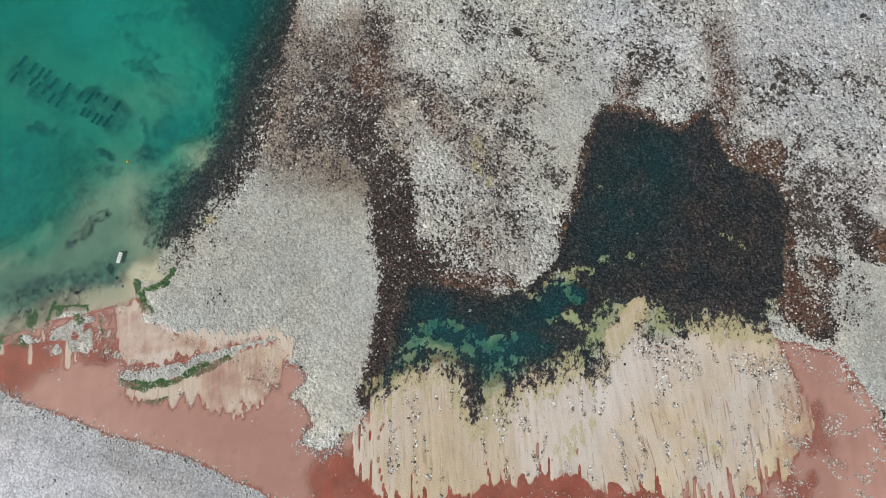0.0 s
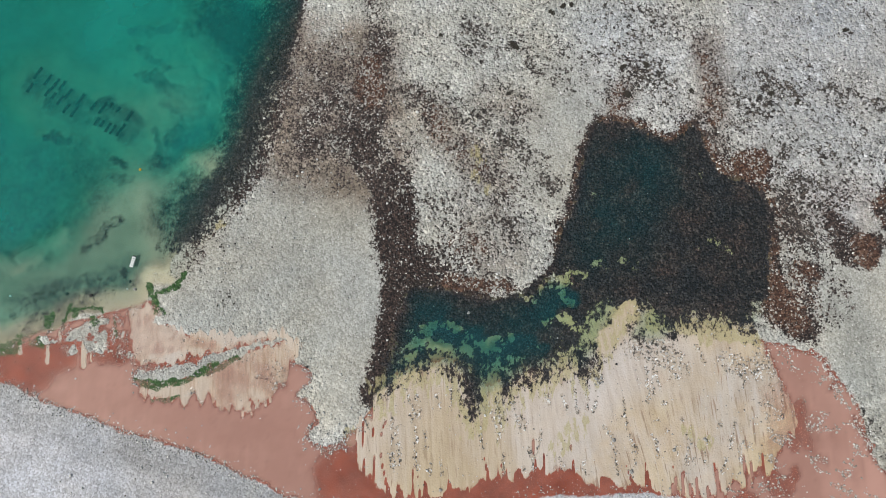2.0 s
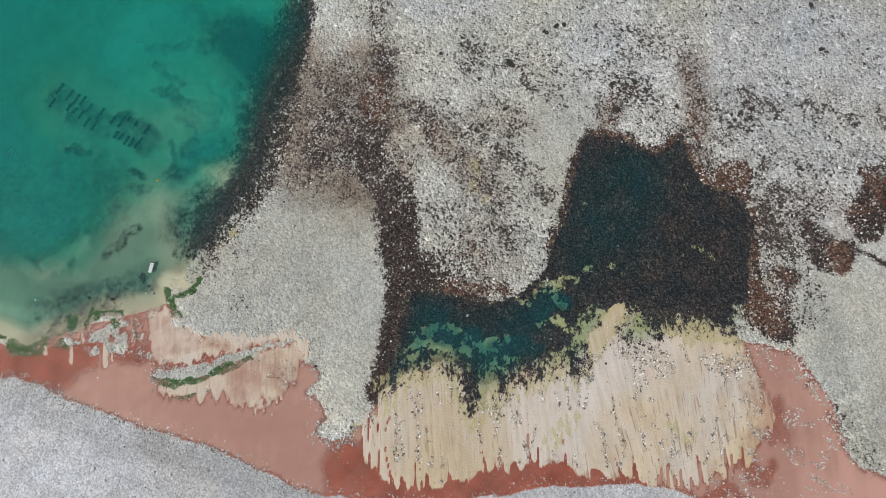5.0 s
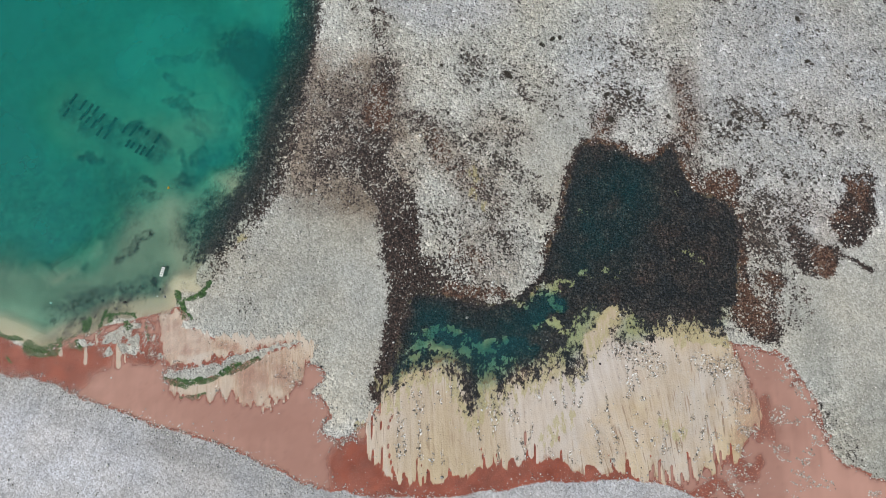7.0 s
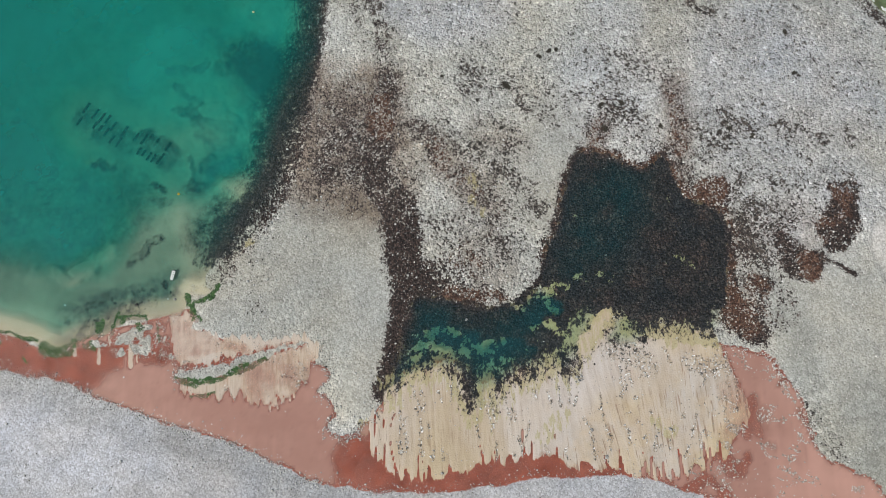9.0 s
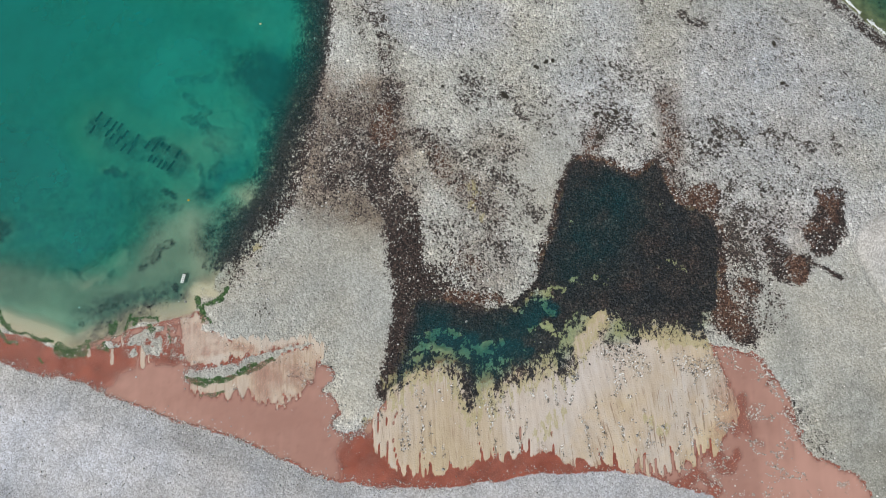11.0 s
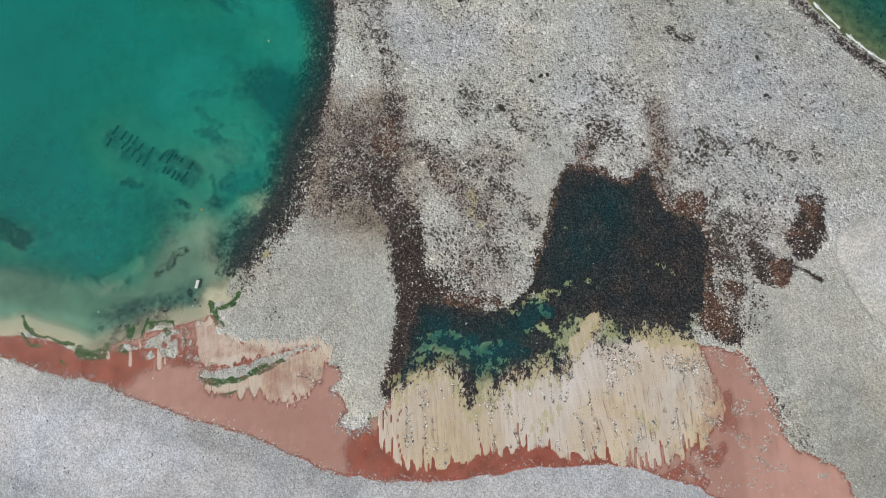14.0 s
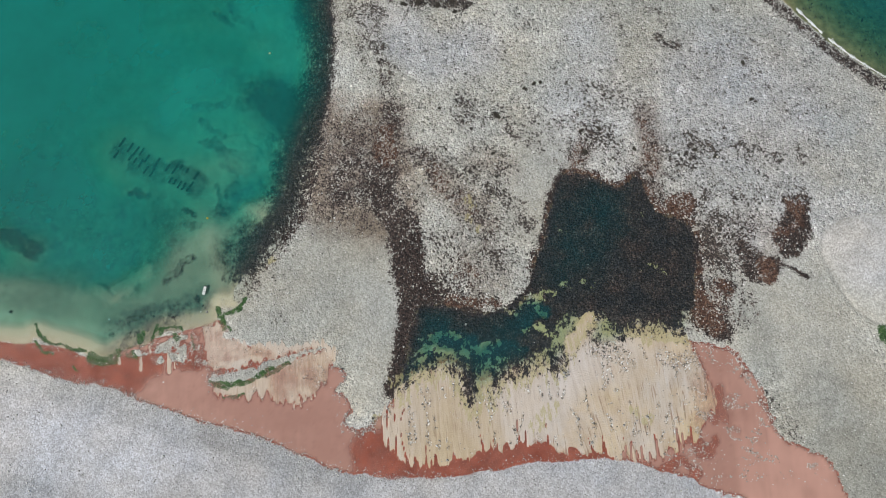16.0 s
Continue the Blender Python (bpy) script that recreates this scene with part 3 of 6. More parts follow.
GREEN_A = [
    (0.55, [(-58.1, 11.7), (-56.9, 9.8), (-56.5, 7.2)]),
    (0.5, [(-57, 10.6), (-54.4, 10.5), (-52.4, 11.4)]),
    (0.3, [(-52.7, 11.4), (-51.7, 12.9), (-51.4, 14.4)]),
    (0.22, [(-72.1, 6.8), (-69.6, 7.7), (-66.5, 8), (-65.8, 7.2)]),
    (0.5, [(-68.1, 6), (-67.1, 5)]),
    (0.3, [(-71.6, 6), (-71.1, 7)]),
    (0.3, [(-73.3, 3.6), (-73.2, 6), (-72.4, 7.8)]),
    (0.5, [(-76.9, 5.6), (-77, 3.8), (-75.7, 3)]),
    (0.4, [(-75.9, 6.2), (-76.1, 4.3)]),
    (0.6, [(-79.4, 1.2), (-78.7, 2.2)]),
    (0.35, [(-81.8, 2), (-80.2, 1.7), (-77, 0.7)]),
    (0.22, [(-64.1, 5.8), (-63.3, 2.6)]),
    (0.3, [(-55.5, 7.3), (-54.7, 6.7)]),
]
GREEN_B = [
    (0.48, [(-58.8, -5.8), (-54.5, -6.3), (-49.5, -5.6), (-46.7, -3.9)]),
    (0.5, [(-46.5, -3.6), (-43.7, -3.1), (-40.4, -1.5)]),
    (0.22, [(-56.4, -8.7), (-54, -9.1), (-50.3, -8.7)]),
    (0.28, [(-102.8, 8.7), (-100.4, 5.5), (-96.1, 3.9), (-89.8, 2.5)]),
    (0.28, [(-102.2, 5.3), (-100.1, 2.8), (-97.7, 1.4)]),
    (0.8, [(-88.3, 1.2), (-86.1, -0.1), (-82.7, 0.3)]),
    (0.4, [(-82.1, 0.8), (-79.9, 2.1)]),
    (0.35, [(-81.2, 2.2), (-77.4, 1.7), (-76.2, 5)]),
    (0.2, [(-92.2, -1.4), (-91, -2.4)]),
    (1.2, [(99.9, 2.6), (101, 1)]),
]
FINE = [
    (6, 0.85, [(-20.7, 26.4), (-21.5, 18), (-19.2, 9.8)]),
    (4, 0.8, [(-20.1, 5.8), (-18.8, -2), (-20.6, -9.7)]),
    (9, 0.55, [(-41.7, 12.9), (-29.6, 14.9)]),
    (8, 0.6, [(-48.9, 11.9), (-38.6, 11.8)]),
    (1.6, 0.7, [(-72.5, 1.8), (-65.5, 2.8)]),
    (1.6, 0.6, [(-56.6, -5.3), (-46.7, -2.6), (-36, 1.3)]),
    (6, 0.8, [(71.7, 9.8), (72.7, 2)]),
    (9, 0.75, [(82.3, 9.7), (83.6, -1)]),
    (7, 0.9, [(97, 18.9), (103.6, 9.2)]),
    (5, 0.7, [(22.3, 50.2), (20.9, 41.3), (18.6, 32.6)]),
    (14, 0.85, [(-100.3, -15.6), (-78.3, -21), (-51.5, -29)]),
    (9, 0.8, [(87.4, -11.4), (92.8, -27.6)]),
    (7, 0.85, [(-27.9, -31.8), (10.8, -31.2), (49, -33)]),
]
FINE_ZONES = [
    (3, 0.7, [(-36, 33), (-26, 31), (-17.5, 28), (-15, 12), (-16, -4), (-22, -15), (-27, -3), (-30, 8), (-48, 8), (-50, 13)]),
]
BANK = [(93.2, 30.4), (88.7, 27.4), (86.8, 23.3), (87.9, 19.1), (90.2, 13.6), (92.8, 8.1), (98.2, 4.3), (104.9, 1.2), (123.5, -4.4), (133.6, 13.9), (124.2, 36.5), (109.9, 32.6), (100.2, 31.4)]
RIND = [
    (1.1, 1, [(40, 4.4), (44.1, 4.4), (48.8, 3.1), (53.4, 2.6)]),
    (0.9, 0.7, [(44.9, 2.9), (45, 1.8)]),
    (1.4, 0.5, [(-14.8, -6.6), (-10.9, -6.3), (-5, -4.7), (1.8, -5.1)]),
    (1.4, 0.45, [(7.6, -8.2), (12.5, -5.3), (18.4, -2.9), (23.3, -1.5)]),
    (1.5, 0.95, [(26.9, 1.9), (29.5, 5.8), (32.1, 8.8)]),
    (1.2, 0.6, [(32.5, 5.8), (39.2, 4.4)]),
    (1.6, 0.5, [(18, -16.9), (21.9, -13.2)]),
    (0.8, 0.9, [(-19.3, -14.4), (-19.2, -15.8)]),
    (1.2, 0.55, [(40.8, -14.1), (43.5, -15.9)]),
    (0.7, 0.4, [(-46, 22.8), (-44.1, 24.3)]),
    (1, 0.4, [(16.9, 11.8), (12.9, 9.8)]),
    (1.2, 0.45, [(3.6, 37.6), (4.7, 35.9)]),
    (0.8, 0.4, [(2, 33.8), (6.1, 29.4)]),
]
SHELF = [(-156.3, 27), (-127.3, 24.8), (-95.8, 22), (-89.1, 18.3), (-75.1, 18.7), (-73, 28.5), (-68.3, 32.7), (-62.1, 36.2), (-57, 34.6), (-55.8, 23.9), (-50.6, 15.4), (-57.2, 8.7), (-76.1, 3.7), (-96.4, 0.1), (-151.9, 1.2)]
SHOAL = [
    (2.6, 0.55, [(-55.7, 49.2), (-53.4, 51.0)]),
    (2.5, 0.4, [(-51.9, 61.2), (-50.2, 56.3)]),
    (3, 0.42, [(-56.7, 49.6), (-52.2, 48.7)]),
    (1.9, 0.6, [(-51.7, 37.2), (-48.9, 36.5)]),
    (1.8, 0.6, [(-79.6, 21.3), (-77, 21.8)]),
    (1.2, 0.5, [(-83.3, 17.6), (-80, 20.7)]),
    (5, 0.16, [(-55.9, 60.4), (-62.5, 59.3)]),
    (4, 0.2, [(-55.5, 55.6), (-48.9, 55)]),
    (2, 0.45, [(-58.2, 55.1), (-55.4, 54.2)]),
    (5, 0.3, [(-50.4, 86), (-44.1, 79.3)]),
    (2.5, 0.5, [(-56.3, 49.4), (-53.1, 50)]),
    (1, 0.6, [(-83.2, 14.7), (-80, 18.8), (-78.2, 22.3)]),
    (1, 0.4, [(-87.6, 16.9), (-83.9, 14)]),
    (5, 0.25, [(-58.4, 63.9), (-52.3, 57.6)]),
]
WEED_ZONES = [
    (3.5, 1.1, [(-45.7, 60.2), (-31.6, 60.2), (-33.1, 54.2), (-34.1, 45.2), (-35.7, 34.5), (-41.8, 28.2), (-45.4, 21.3), (-49.3, 18), (-54, 18.1), (-55.1, 24.4), (-53.9, 29.7), (-48.3, 32.8), (-44.6, 37.1), (-43.7, 39.6), (-46.1, 44.1), (-45.7, 48.7), (-45, 54.4)]),
    (3, 0.5, [(-59.8, 40.3), (-51.5, 44.8), (-45, 45.2), (-43.6, 40.7), (-51, 39.6), (-57.2, 35.2), (-60.5, 36.3)]),
    (3.5, 0.42, [(-58.2, 29.8), (-50.4, 32), (-48.6, 20.1), (-52.4, 16.1), (-57.3, 20.3)]),
    (4.5, 1, [(-51.3, 72.4), (-45.8, 74.6), (-40.9, 70.9), (-36.8, 69.6), (-30.6, 67.7), (-32, 57), (-40.6, 56.5), (-43.7, 59.7), (-48, 66.1)]),
]
WEED_ZONES += [
    (3.5, 0.95, [(-44.8, 100.8), (-29.5, 100.3), (-29.6, 87), (-30.6, 72.5), (-32.7, 61.6), (-33.2, 52.5), (-43.3, 51.3), (-47.9, 58.2), (-54.8, 65.4), (-54, 71.7), (-43.8, 68.2), (-38, 72.8), (-38.2, 82.4), (-42.2, 89)]),
    (3, 0.8, [(-36.1, 107.3), (-28.8, 107), (-28.4, 61.6), (-34.2, 61.8), (-35.9, 71), (-36.7, 83.9)]),
]
WEED_A = [
    (4, 0.9, [(-45.1, 63.8), (-40.5, 62.5), (-37.2, 61.9)]),
    (4, 0.85, [(-36.2, 64.9), (-36, 55.4), (-36.4, 47.4), (-38.2, 40.6)]),
    (4.5, 1, [(-41.3, 47.4), (-40.9, 40.6), (-42.7, 36.2)]),
    (4, 0.72, [(-45, 30.8), (-50.1, 27.6), (-51.8, 22.2)]),
    (3, 0.65, [(-53.7, 20.1), (-49.4, 19.1)]),
    (2.2, 0.62, [(-54.5, 43), (-57.5, 39.7), (-59.4, 36.9)]),
    (1.1, 0.58, [(-61.7, 56.3), (-60.2, 52.2), (-57.7, 48.7)]),
    (0.7, 0.6, [(-56.7, 49.8), (-54.8, 47)]),
    (0.7, 0.6, [(-52.4, 43.5), (-49.7, 44.1), (-48, 46.3)]),
    (0.9, 0.5, [(-71.1, 18.7), (-68.5, 21.8), (-66, 24.4)]),
    (0.45, 0.8, [(-64.1, 14.5), (-63.8, 14.6)]),
]
WEED_B = [
    (1, 0.6, [(-82.2, 42.8), (-78.8, 41.8)]),
    (0.9, 0.55, [(-68.1, 33.3), (-64.9, 33.1)]),
    (2, 0.68, [(-113.8, 31), (-109.3, 29.4), (-106, 27.9)]),
    (3, 0.42, [(-83.1, 4.2), (-76.4, 8.8), (-68.3, 10.3)]),
    (1, 0.5, [(-59.8, 94.6), (-58.1, 91.2), (-54.2, 88.6)]),
    (2, 0.35, [(-59.6, 74.2), (-54.2, 70.1)]),
    (1.4, 0.6, [(-79.9, 3.7), (-73, 6.3), (-67, 7.8)]),
    (0.4, 0.7, [(-61.3, 12.6), (-61.9, 12.9)]),
    (2.4, 0.5, [(-85.8, 53.6), (-76.2, 47.7)]),
    (2.2, 0.55, [(-71.9, 48.3), (-65.9, 43.7)]),
    (9, 0.42, [(-109.5, 44.1), (-96.6, 30.6), (-78.2, 31.5)]),
]
OPEN_ZONES = [
    (2, 0.1, [(-9, 2.9), (-5.1, 2.9), (3.8, 1.9), (10.7, 1.9), (14.8, 5.8), (18.9, 11.8), (23, 13.8), (27.8, 11.8), (31.7, 9.8), (30.3, 1.9), (24.3, -1.9), (14.5, -2.9), (3.8, -4.9), (-3.1, -3.4), (-9, -2)]),
    (1.6, 0.38, [(23.7, 7.8), (27.3, 11.8), (29.6, 7.8), (28.4, 1.9), (23.3, -1.9), (19.4, -1.9), (21.6, 3.9)]),
    (1, 0.34, [(32.3, 7), (39.9, 7), (39.4, 1.6), (31.3, 1.6)]),
]
OPEN_A = [
    (0.6375, 0.621, [(-8.8, 4), (-6.6, 3.8), (-4.1, 4.4)]),
    (0.825, 0.6785, [(-7.5, 1.7), (-5.5, 2.7), (-4.1, 1.7)]),
    (0.975, 0.7015, [(-8.8, -0.3), (-6.5, 1.1), (-4.1, 0.7), (-1.6, -0.3)]),
    (0.825, 0.7015, [(-2.1, -0.6), (0.1, -1.5), (1.7, -3.4)]),
    (0.975, 0.575, [(-5, -0.6), (-3.3, -2), (-1.1, -3)]),
    (0.675, 0.6785, [(-1.1, 4), (-0.1, 4.3)]),
    (0.675, 0.621, [(1.1, 1.9), (2.1, 2.9)]),
    (0.975, 0.7015, [(2.4, 0.1), (4.8, 0.4), (6.6, 0.9)]),
    (0.675, 0.621, [(8.3, 1.9), (9.6, 2.5)]),
    (0.675, 0.7015, [(9.2, -1.5), (9.5, -3.9), (10.1, -5)]),
    (0.675, 0.7015, [(12.4, 9.8), (13.9, 9.2)]),
    (0.5, 0.55, [(-3.6, 4.6), (-1.1, 4.6)]),
]
OPEN_A += [
    (0.5, 0.55, [(3.8, 0.7), (6.8, 1.1)]),
    (0.45, 0.6, [(9.2, -2), (9.4, -4.4)]),
    (0.5, 0.5, [(1.9, 1.9), (2.4, 2.7)]),
    (0.6, 0.5, [(-7.5, 1.4), (-5.1, 2.4)]),
]
OLIVE = [
    (1.2, 0.81, [(-8.8, -0.3), (-6.5, 1.4), (-4.1, 1.4), (-1.1, -0.5), (1.4, -2.5)]),
    (1.2, 0.81, [(18.9, 13), (23, 14.6)]),
    (1.2, 0.81, [(12.4, 9.8), (13.9, 9.8)]),
    (3.1, 0.9, [(22.4, -0), (25.6, 4.9), (27.7, 9.8)]),
    (2.6, 0.9, [(14.5, -4.8), (22.3, -1.9)]),
    (0.91, 0.63, [(-1.1, 4), (-0.1, 4.3)]),
    (0.91, 0.54, [(9.2, -2), (9.8, -4.7)]),
    (2.6, 0.81, [(-10.9, -4.9), (-5, -3.9), (1.8, -4.9)]),
]
TEAL = [
    (1.5, 0.6, [(2.1, 1.1), (3.8, 1.9)]),
    (1.5, 0.85, [(4.6, -2), (7.3, -1), (9.7, -2)]),
    (1.6, 0.75, [(10.7, -0.2), (14.8, -0.8)]),
    (1.3, 0.75, [(15.6, 8.3), (17.4, 9.8), (20.1, 10.3)]),
    (1.4, 0.5, [(-4.1, 3.1), (-1.1, 2.9)]),
    (4, 0.08, [(37.8, 37.9), (34.7, 28.2), (30.4, 24.1)]),
    (1.2, 0.5, [(-8, 1.9), (-9.5, 2.4)]),
]
MAT = [
    (3, 0.97, [(-119, 4.3), (-102, 1), (-90.7, -2), (-78.3, -4)]),
    (2.5, 0.9, [(-22.1, -21.8), (-20.3, -19.9), (-16.3, -22.6)]),
    (3.5, 0.9, [(-20.2, -23.9), (-12.4, -25.9), (-2, -25.8)]),
    (3.5, 0.9, [(4.6, -24.9), (17.6, -22.7), (30.6, -22.9)]),
    (0.9, 0.6, [(60.9, -10.3), (59.4, -15.8)]),
    (0.9, 0.5, [(61, -9.6), (62, -16)]),
    (1.1, 0.55, [(53.8, -19.6), (55.7, -23.3)]),
    (2.2, 0.95, [(-85.3, -2.2), (-78.2, -2.2), (-73.2, -0.7)]),
    (2, 0.9, [(-68.4, 1.8), (-63.1, -0.2)]),
    (1.2, 0.8, [(-47.9, -1.1), (-54.8, -2.6)]),
    (0.9, 0.5, [(62.7, -11.5), (61.9, -16.6)]),
    (0.6, 0.5, [(61.8, -17.2), (63.8, -19.1)]),
    (0.8, 0.6, [(58.6, -20.9), (56.9, -23.6)]),
]
MAT += [
    (1, 0.7, [(46.3, -27.1), (49.7, -25.1)]),
    (0.8, 0.7, [(53.9, -28), (50.9, -25.7)]),
    (0.5, 0.8, [(62, 0.1), (65.2, -0.8), (66.4, -4.3)]),
    (0.7, 0.8, [(66.6, -6.1), (69.9, -5.2)]),
    (0.6, 0.8, [(69.9, -11.7), (71.6, -15.5), (72.1, -17.6)]),
]
PINK = [
    (5, 0.38, [(-61.4, 2.8), (-53.2, 1.8), (-47.9, -0.7)]),
    (5, 0.3, [(-40.5, -6), (-33.8, -2.1)]),
]
STONY = [
    (1.8, 0.55, [(33.1, 0), (37.9, -0.5), (39.7, -2.8)]),
    (1.6, 0.5, [(48.4, -1.9), (52.1, -3.8), (54, -2.8)]),
    (2, 0.55, [(57, -1.8), (61.6, -3.7), (65, -6.5)]),
    (1.2, 0.7, [(63.1, -7.5), (69.5, -8.6), (71, -11.6)]),
    (1.2, 0.6, [(-73, 1.8), (-67.6, 3.3), (-64.4, 2.8)]),
    (1, 0.5, [(-62.7, 5.8), (-60.3, 7.3)]),
    (1, 0.5, [(-30.5, -7.9), (-27.5, -9.7)]),
    (1.2, 0.4, [(-35.7, -4), (-32.6, -5.9)]),
    (1.4, 0.5, [(58.9, -4.4), (63.4, -5.1), (69.7, -7.2)]),
    (1, 0.6, [(64.4, -8.4), (69.9, -11), (71.9, -16.1)]),
    (1.2, 0.4, [(53.1, -23.3), (58.6, -25.8)]),
]
STONY_B = [
    (0.9, 1, [(-69, -11.4), (-63.9, -12.3), (-57.6, -15.1), (-52.6, -16.5)]),
    (0.6, 0.8, [(-77.4, -8), (-69, -11.4)]),
    (0.8, 0.6, [(-50.5, -17.4), (-41.5, -20.1), (-36.5, -22.8)]),
    (1, 0.5, [(-26.5, -7.8), (-25.6, -11.6)]),
    (1.2, 0.5, [(-24.3, -16.3), (-20.4, -16.3)]),
    (0.6, 0.7, [(24.4, -4.6), (25.6, -5.5)]),
    (0.7, 0.9, [(-26.2, -5.4), (-29, -8), (-26, -9.3)]),
    (0.7, 0.9, [(-24.4, -13), (-26.3, -14.2), (-26.2, -16.5), (-23, -17.5)]),
]
COOL = [
    (8, 0.55, [(57.0, 54.5), (70.7, 49.6), (85.2, 53.7)]),
    (7, 0.6, [(94.4, 28.7), (100.1, 21.6)]),
    (5, 0.6, [(-17.3, 86.6), (-5.5, 74.9), (6.3, 77.7)]),
    (5, 0.4, [(36.0, 81.6), (38.0, 67.3)]),
    (14, 1, [(-113.2, -20.4), (-80.7, -24.8), (-51.5, -29)]),
    (10, 1, [(-27.9, -31.8), (-2.1, -32.2), (23.7, -30.2), (49, -33)]),
    (13, 0.7, [(67.5, 63.5), (77.5, 58.7)]),
    (12, 0.5, [(65.7, 45.3), (74.9, 36.5)]),
    (10, 0.4, [(36.5, 59.2), (46.5, 51.1)]),
    (12, 0.3, [(78.7, 58.4), (96.2, 51.9)]),
    (10, 0.3, [(84.5, 70.6), (97.9, 64)]),
]
SURF = [(84.7, 94.7), (88.4, 88.3), (90.9, 84.7), (94.1, 80.7), (96.9, 77.4), (99.2, 75.1), (102.2, 72.2), (105.8, 69.3), (110.7, 65.7)]
DIM = [
    (6, 0.55, [(56.7, 51.5), (70.0, 56.4), (82.2, 52.3)]),
    (6, 0.5, [(54.7, 44.1), (66.8, 39.4), (79.7, 43.5)]),
    (5, 0.5, [(-29.4, 90.3), (-20.3, 83.4), (-15.9, 75.2)]),
    (4, 0.45, [(-8.5, 76.6), (3.4, 79.4)]),
]
DIM += [
    (11, 0.6, [(87.6, -18.9), (95.8, -32.5)]),
    (5, 0.6, [(75.1, -16.2), (80.3, -26.2)]),
    (2.2, 0.6, [(-95.7, -6.8), (-68, -15.8), (-43.8, -23.1), (-25.4, -29)]),
    (2.5, 0.6, [(68.7, 7.3), (71.3, 0.6), (72.5, -5.9)]),
    (3, 0.5, [(-14.3, 91.8), (0.7, 90.1)]),
    (4, 0.5, [(65.8, 71.1), (76.6, 64.6)]),
    (3, 0.4, [(-18.5, 59.9), (-27, 55.3)]),
    (8, 0.45, [(-25.9, 27.5), (-25.5, 17), (-22, 1.9)]),
    (8, 0.35, [(-37.1, 22.2), (-41.7, 11.8)]),
    (12, 1, [(89.9, -30), (99.2, -35)]),
    (2, 0.6, [(-106.9, -28.3), (-96.1, -29.7)]),
    (10, 0.35, [(71.6, 62.2), (81.2, 55.2)]),
    (12, 0.35, [(90.2, 49.1), (105.1, 37)]),
]
DIM += [
    (13, 0.6, [(52.1, 81.1), (73, 70.9), (96.6, 54.9)]),
    (12, 0.3, [(30.1, 81.8), (7.8, 77.7)]),
    (9, 0.3, [(56.7, 51.5), (81.9, 49.3)]),
]
OPEN_B = [
    (0.86, 0.59, [(15.4, 11.3), (17.4, 12.4)]),
    (0.99, 0.59, [(18.9, 12.8), (21, 13.6), (23.2, 14.6)]),
    (0.72, 0.5, [(19.4, 10.6), (20.8, 9)]),
    (0.72, 0.5, [(19.2, 5.8), (21.6, 4.4)]),
    (0.72, 0.5, [(16.2, 4.8), (17.7, 5.8)]),
    (0.72, 0.43, [(26, 15.8), (27.5, 15)]),
    (0.86, 0.43, [(31, 16.3), (33, 15.3)]),
    (0.99, 0.3096, [(46.2, 19.9), (49.2, 19.7), (49.9, 18.3)]),
    (0.58, 0.2592, [(45.8, 34), (46.3, 32.4)]),
    (0.72, 0.2304, [(44.9, 22.4), (45.6, 23)]),
    (1.7, 0.22, [(25.1, 28.8), (27.2, 30.4)]),
]
SLATE = [
    (3, 1, [(-12.1, 8.8), (-7.1, 10.3), (3.9, 5.8), (12.8, 7.8), (16.7, 5.8), (14.6, -2), (11.6, -5.8), (4.7, -6.8), (2.8, -3.9), (-5, -3.5), (-10.9, -5.9), (-15.3, -6.8), (-14.4, -1.1)]),
    (6, 0.4, [(25.5, 37.9), (33.3, 40.1), (40.5, 38.9), (41.4, 29.3), (36.4, 22), (34, 15.8), (23, 14.8), (19.1, 16.9)]),
]
STAIN = [
    (7, 1, [(-29.3, 56.5), (-26.7, 46.1), (-28.5, 38.3)]),
    (7, 1, [(-20.5, 56.4), (-18, 43.8), (-20, 36.1)]),
    (3.5, 0.6, [(-6.4, 46), (-1.1, 39.2), (6.2, 32.7)]),
    (4, 0.5, [(5.1, 29.4), (8, 17.9)]),
    (3, 0.4, [(6.4, 48.1), (12.6, 44.7)]),
    (3, 0.3, [(60.3, 27.1), (59.8, 16.8), (59.9, 7.8)]),
    (2.6, 0.6, [(49.2, 59), (50, 48.8), (48.2, 40)]),
    (2, 0.5, [(31.7, 49), (30.9, 44.5)]),
    (5, 0.4, [(63.9, 25.2), (72.2, 26.4)]),
]
WEED_C = [
    (0.525, 0.6325, [(-66, 55.8), (-62.7, 56)]),
    (0.525, 0.575, [(-61.3, 58.7), (-59.8, 56.9)]),
    (0.9, 0.575, [(-60.2, 52.8), (-58.6, 49.9), (-59.1, 48.2)]),
    (0.675, 0.6325, [(-57.6, 47.6), (-54.7, 45.8), (-52.8, 46.4), (-51.6, 48.1)]),
    (0.6, 0.575, [(-55.1, 51), (-52.9, 49.8), (-51.3, 50.4)]),
    (0.525, 0.6325, [(-67.5, 37.3), (-66, 36.4)]),
    (0.6, 0.5175, [(-61, 43), (-59.8, 39.7)]),
    (1.35, 0.69, [(-58.9, 38), (-55.9, 40.2), (-53.9, 41.9)]),
    (2.25, 0.46, [(-54.5, 43.6), (-49.8, 44.6), (-45, 46.3)]),
    (0.375, 0.69, [(-71.3, 18.3), (-68.4, 21), (-65.6, 24.4)]),
    (0.375, 0.805, [(-64.3, 14.4), (-63.5, 13.9)]),
]
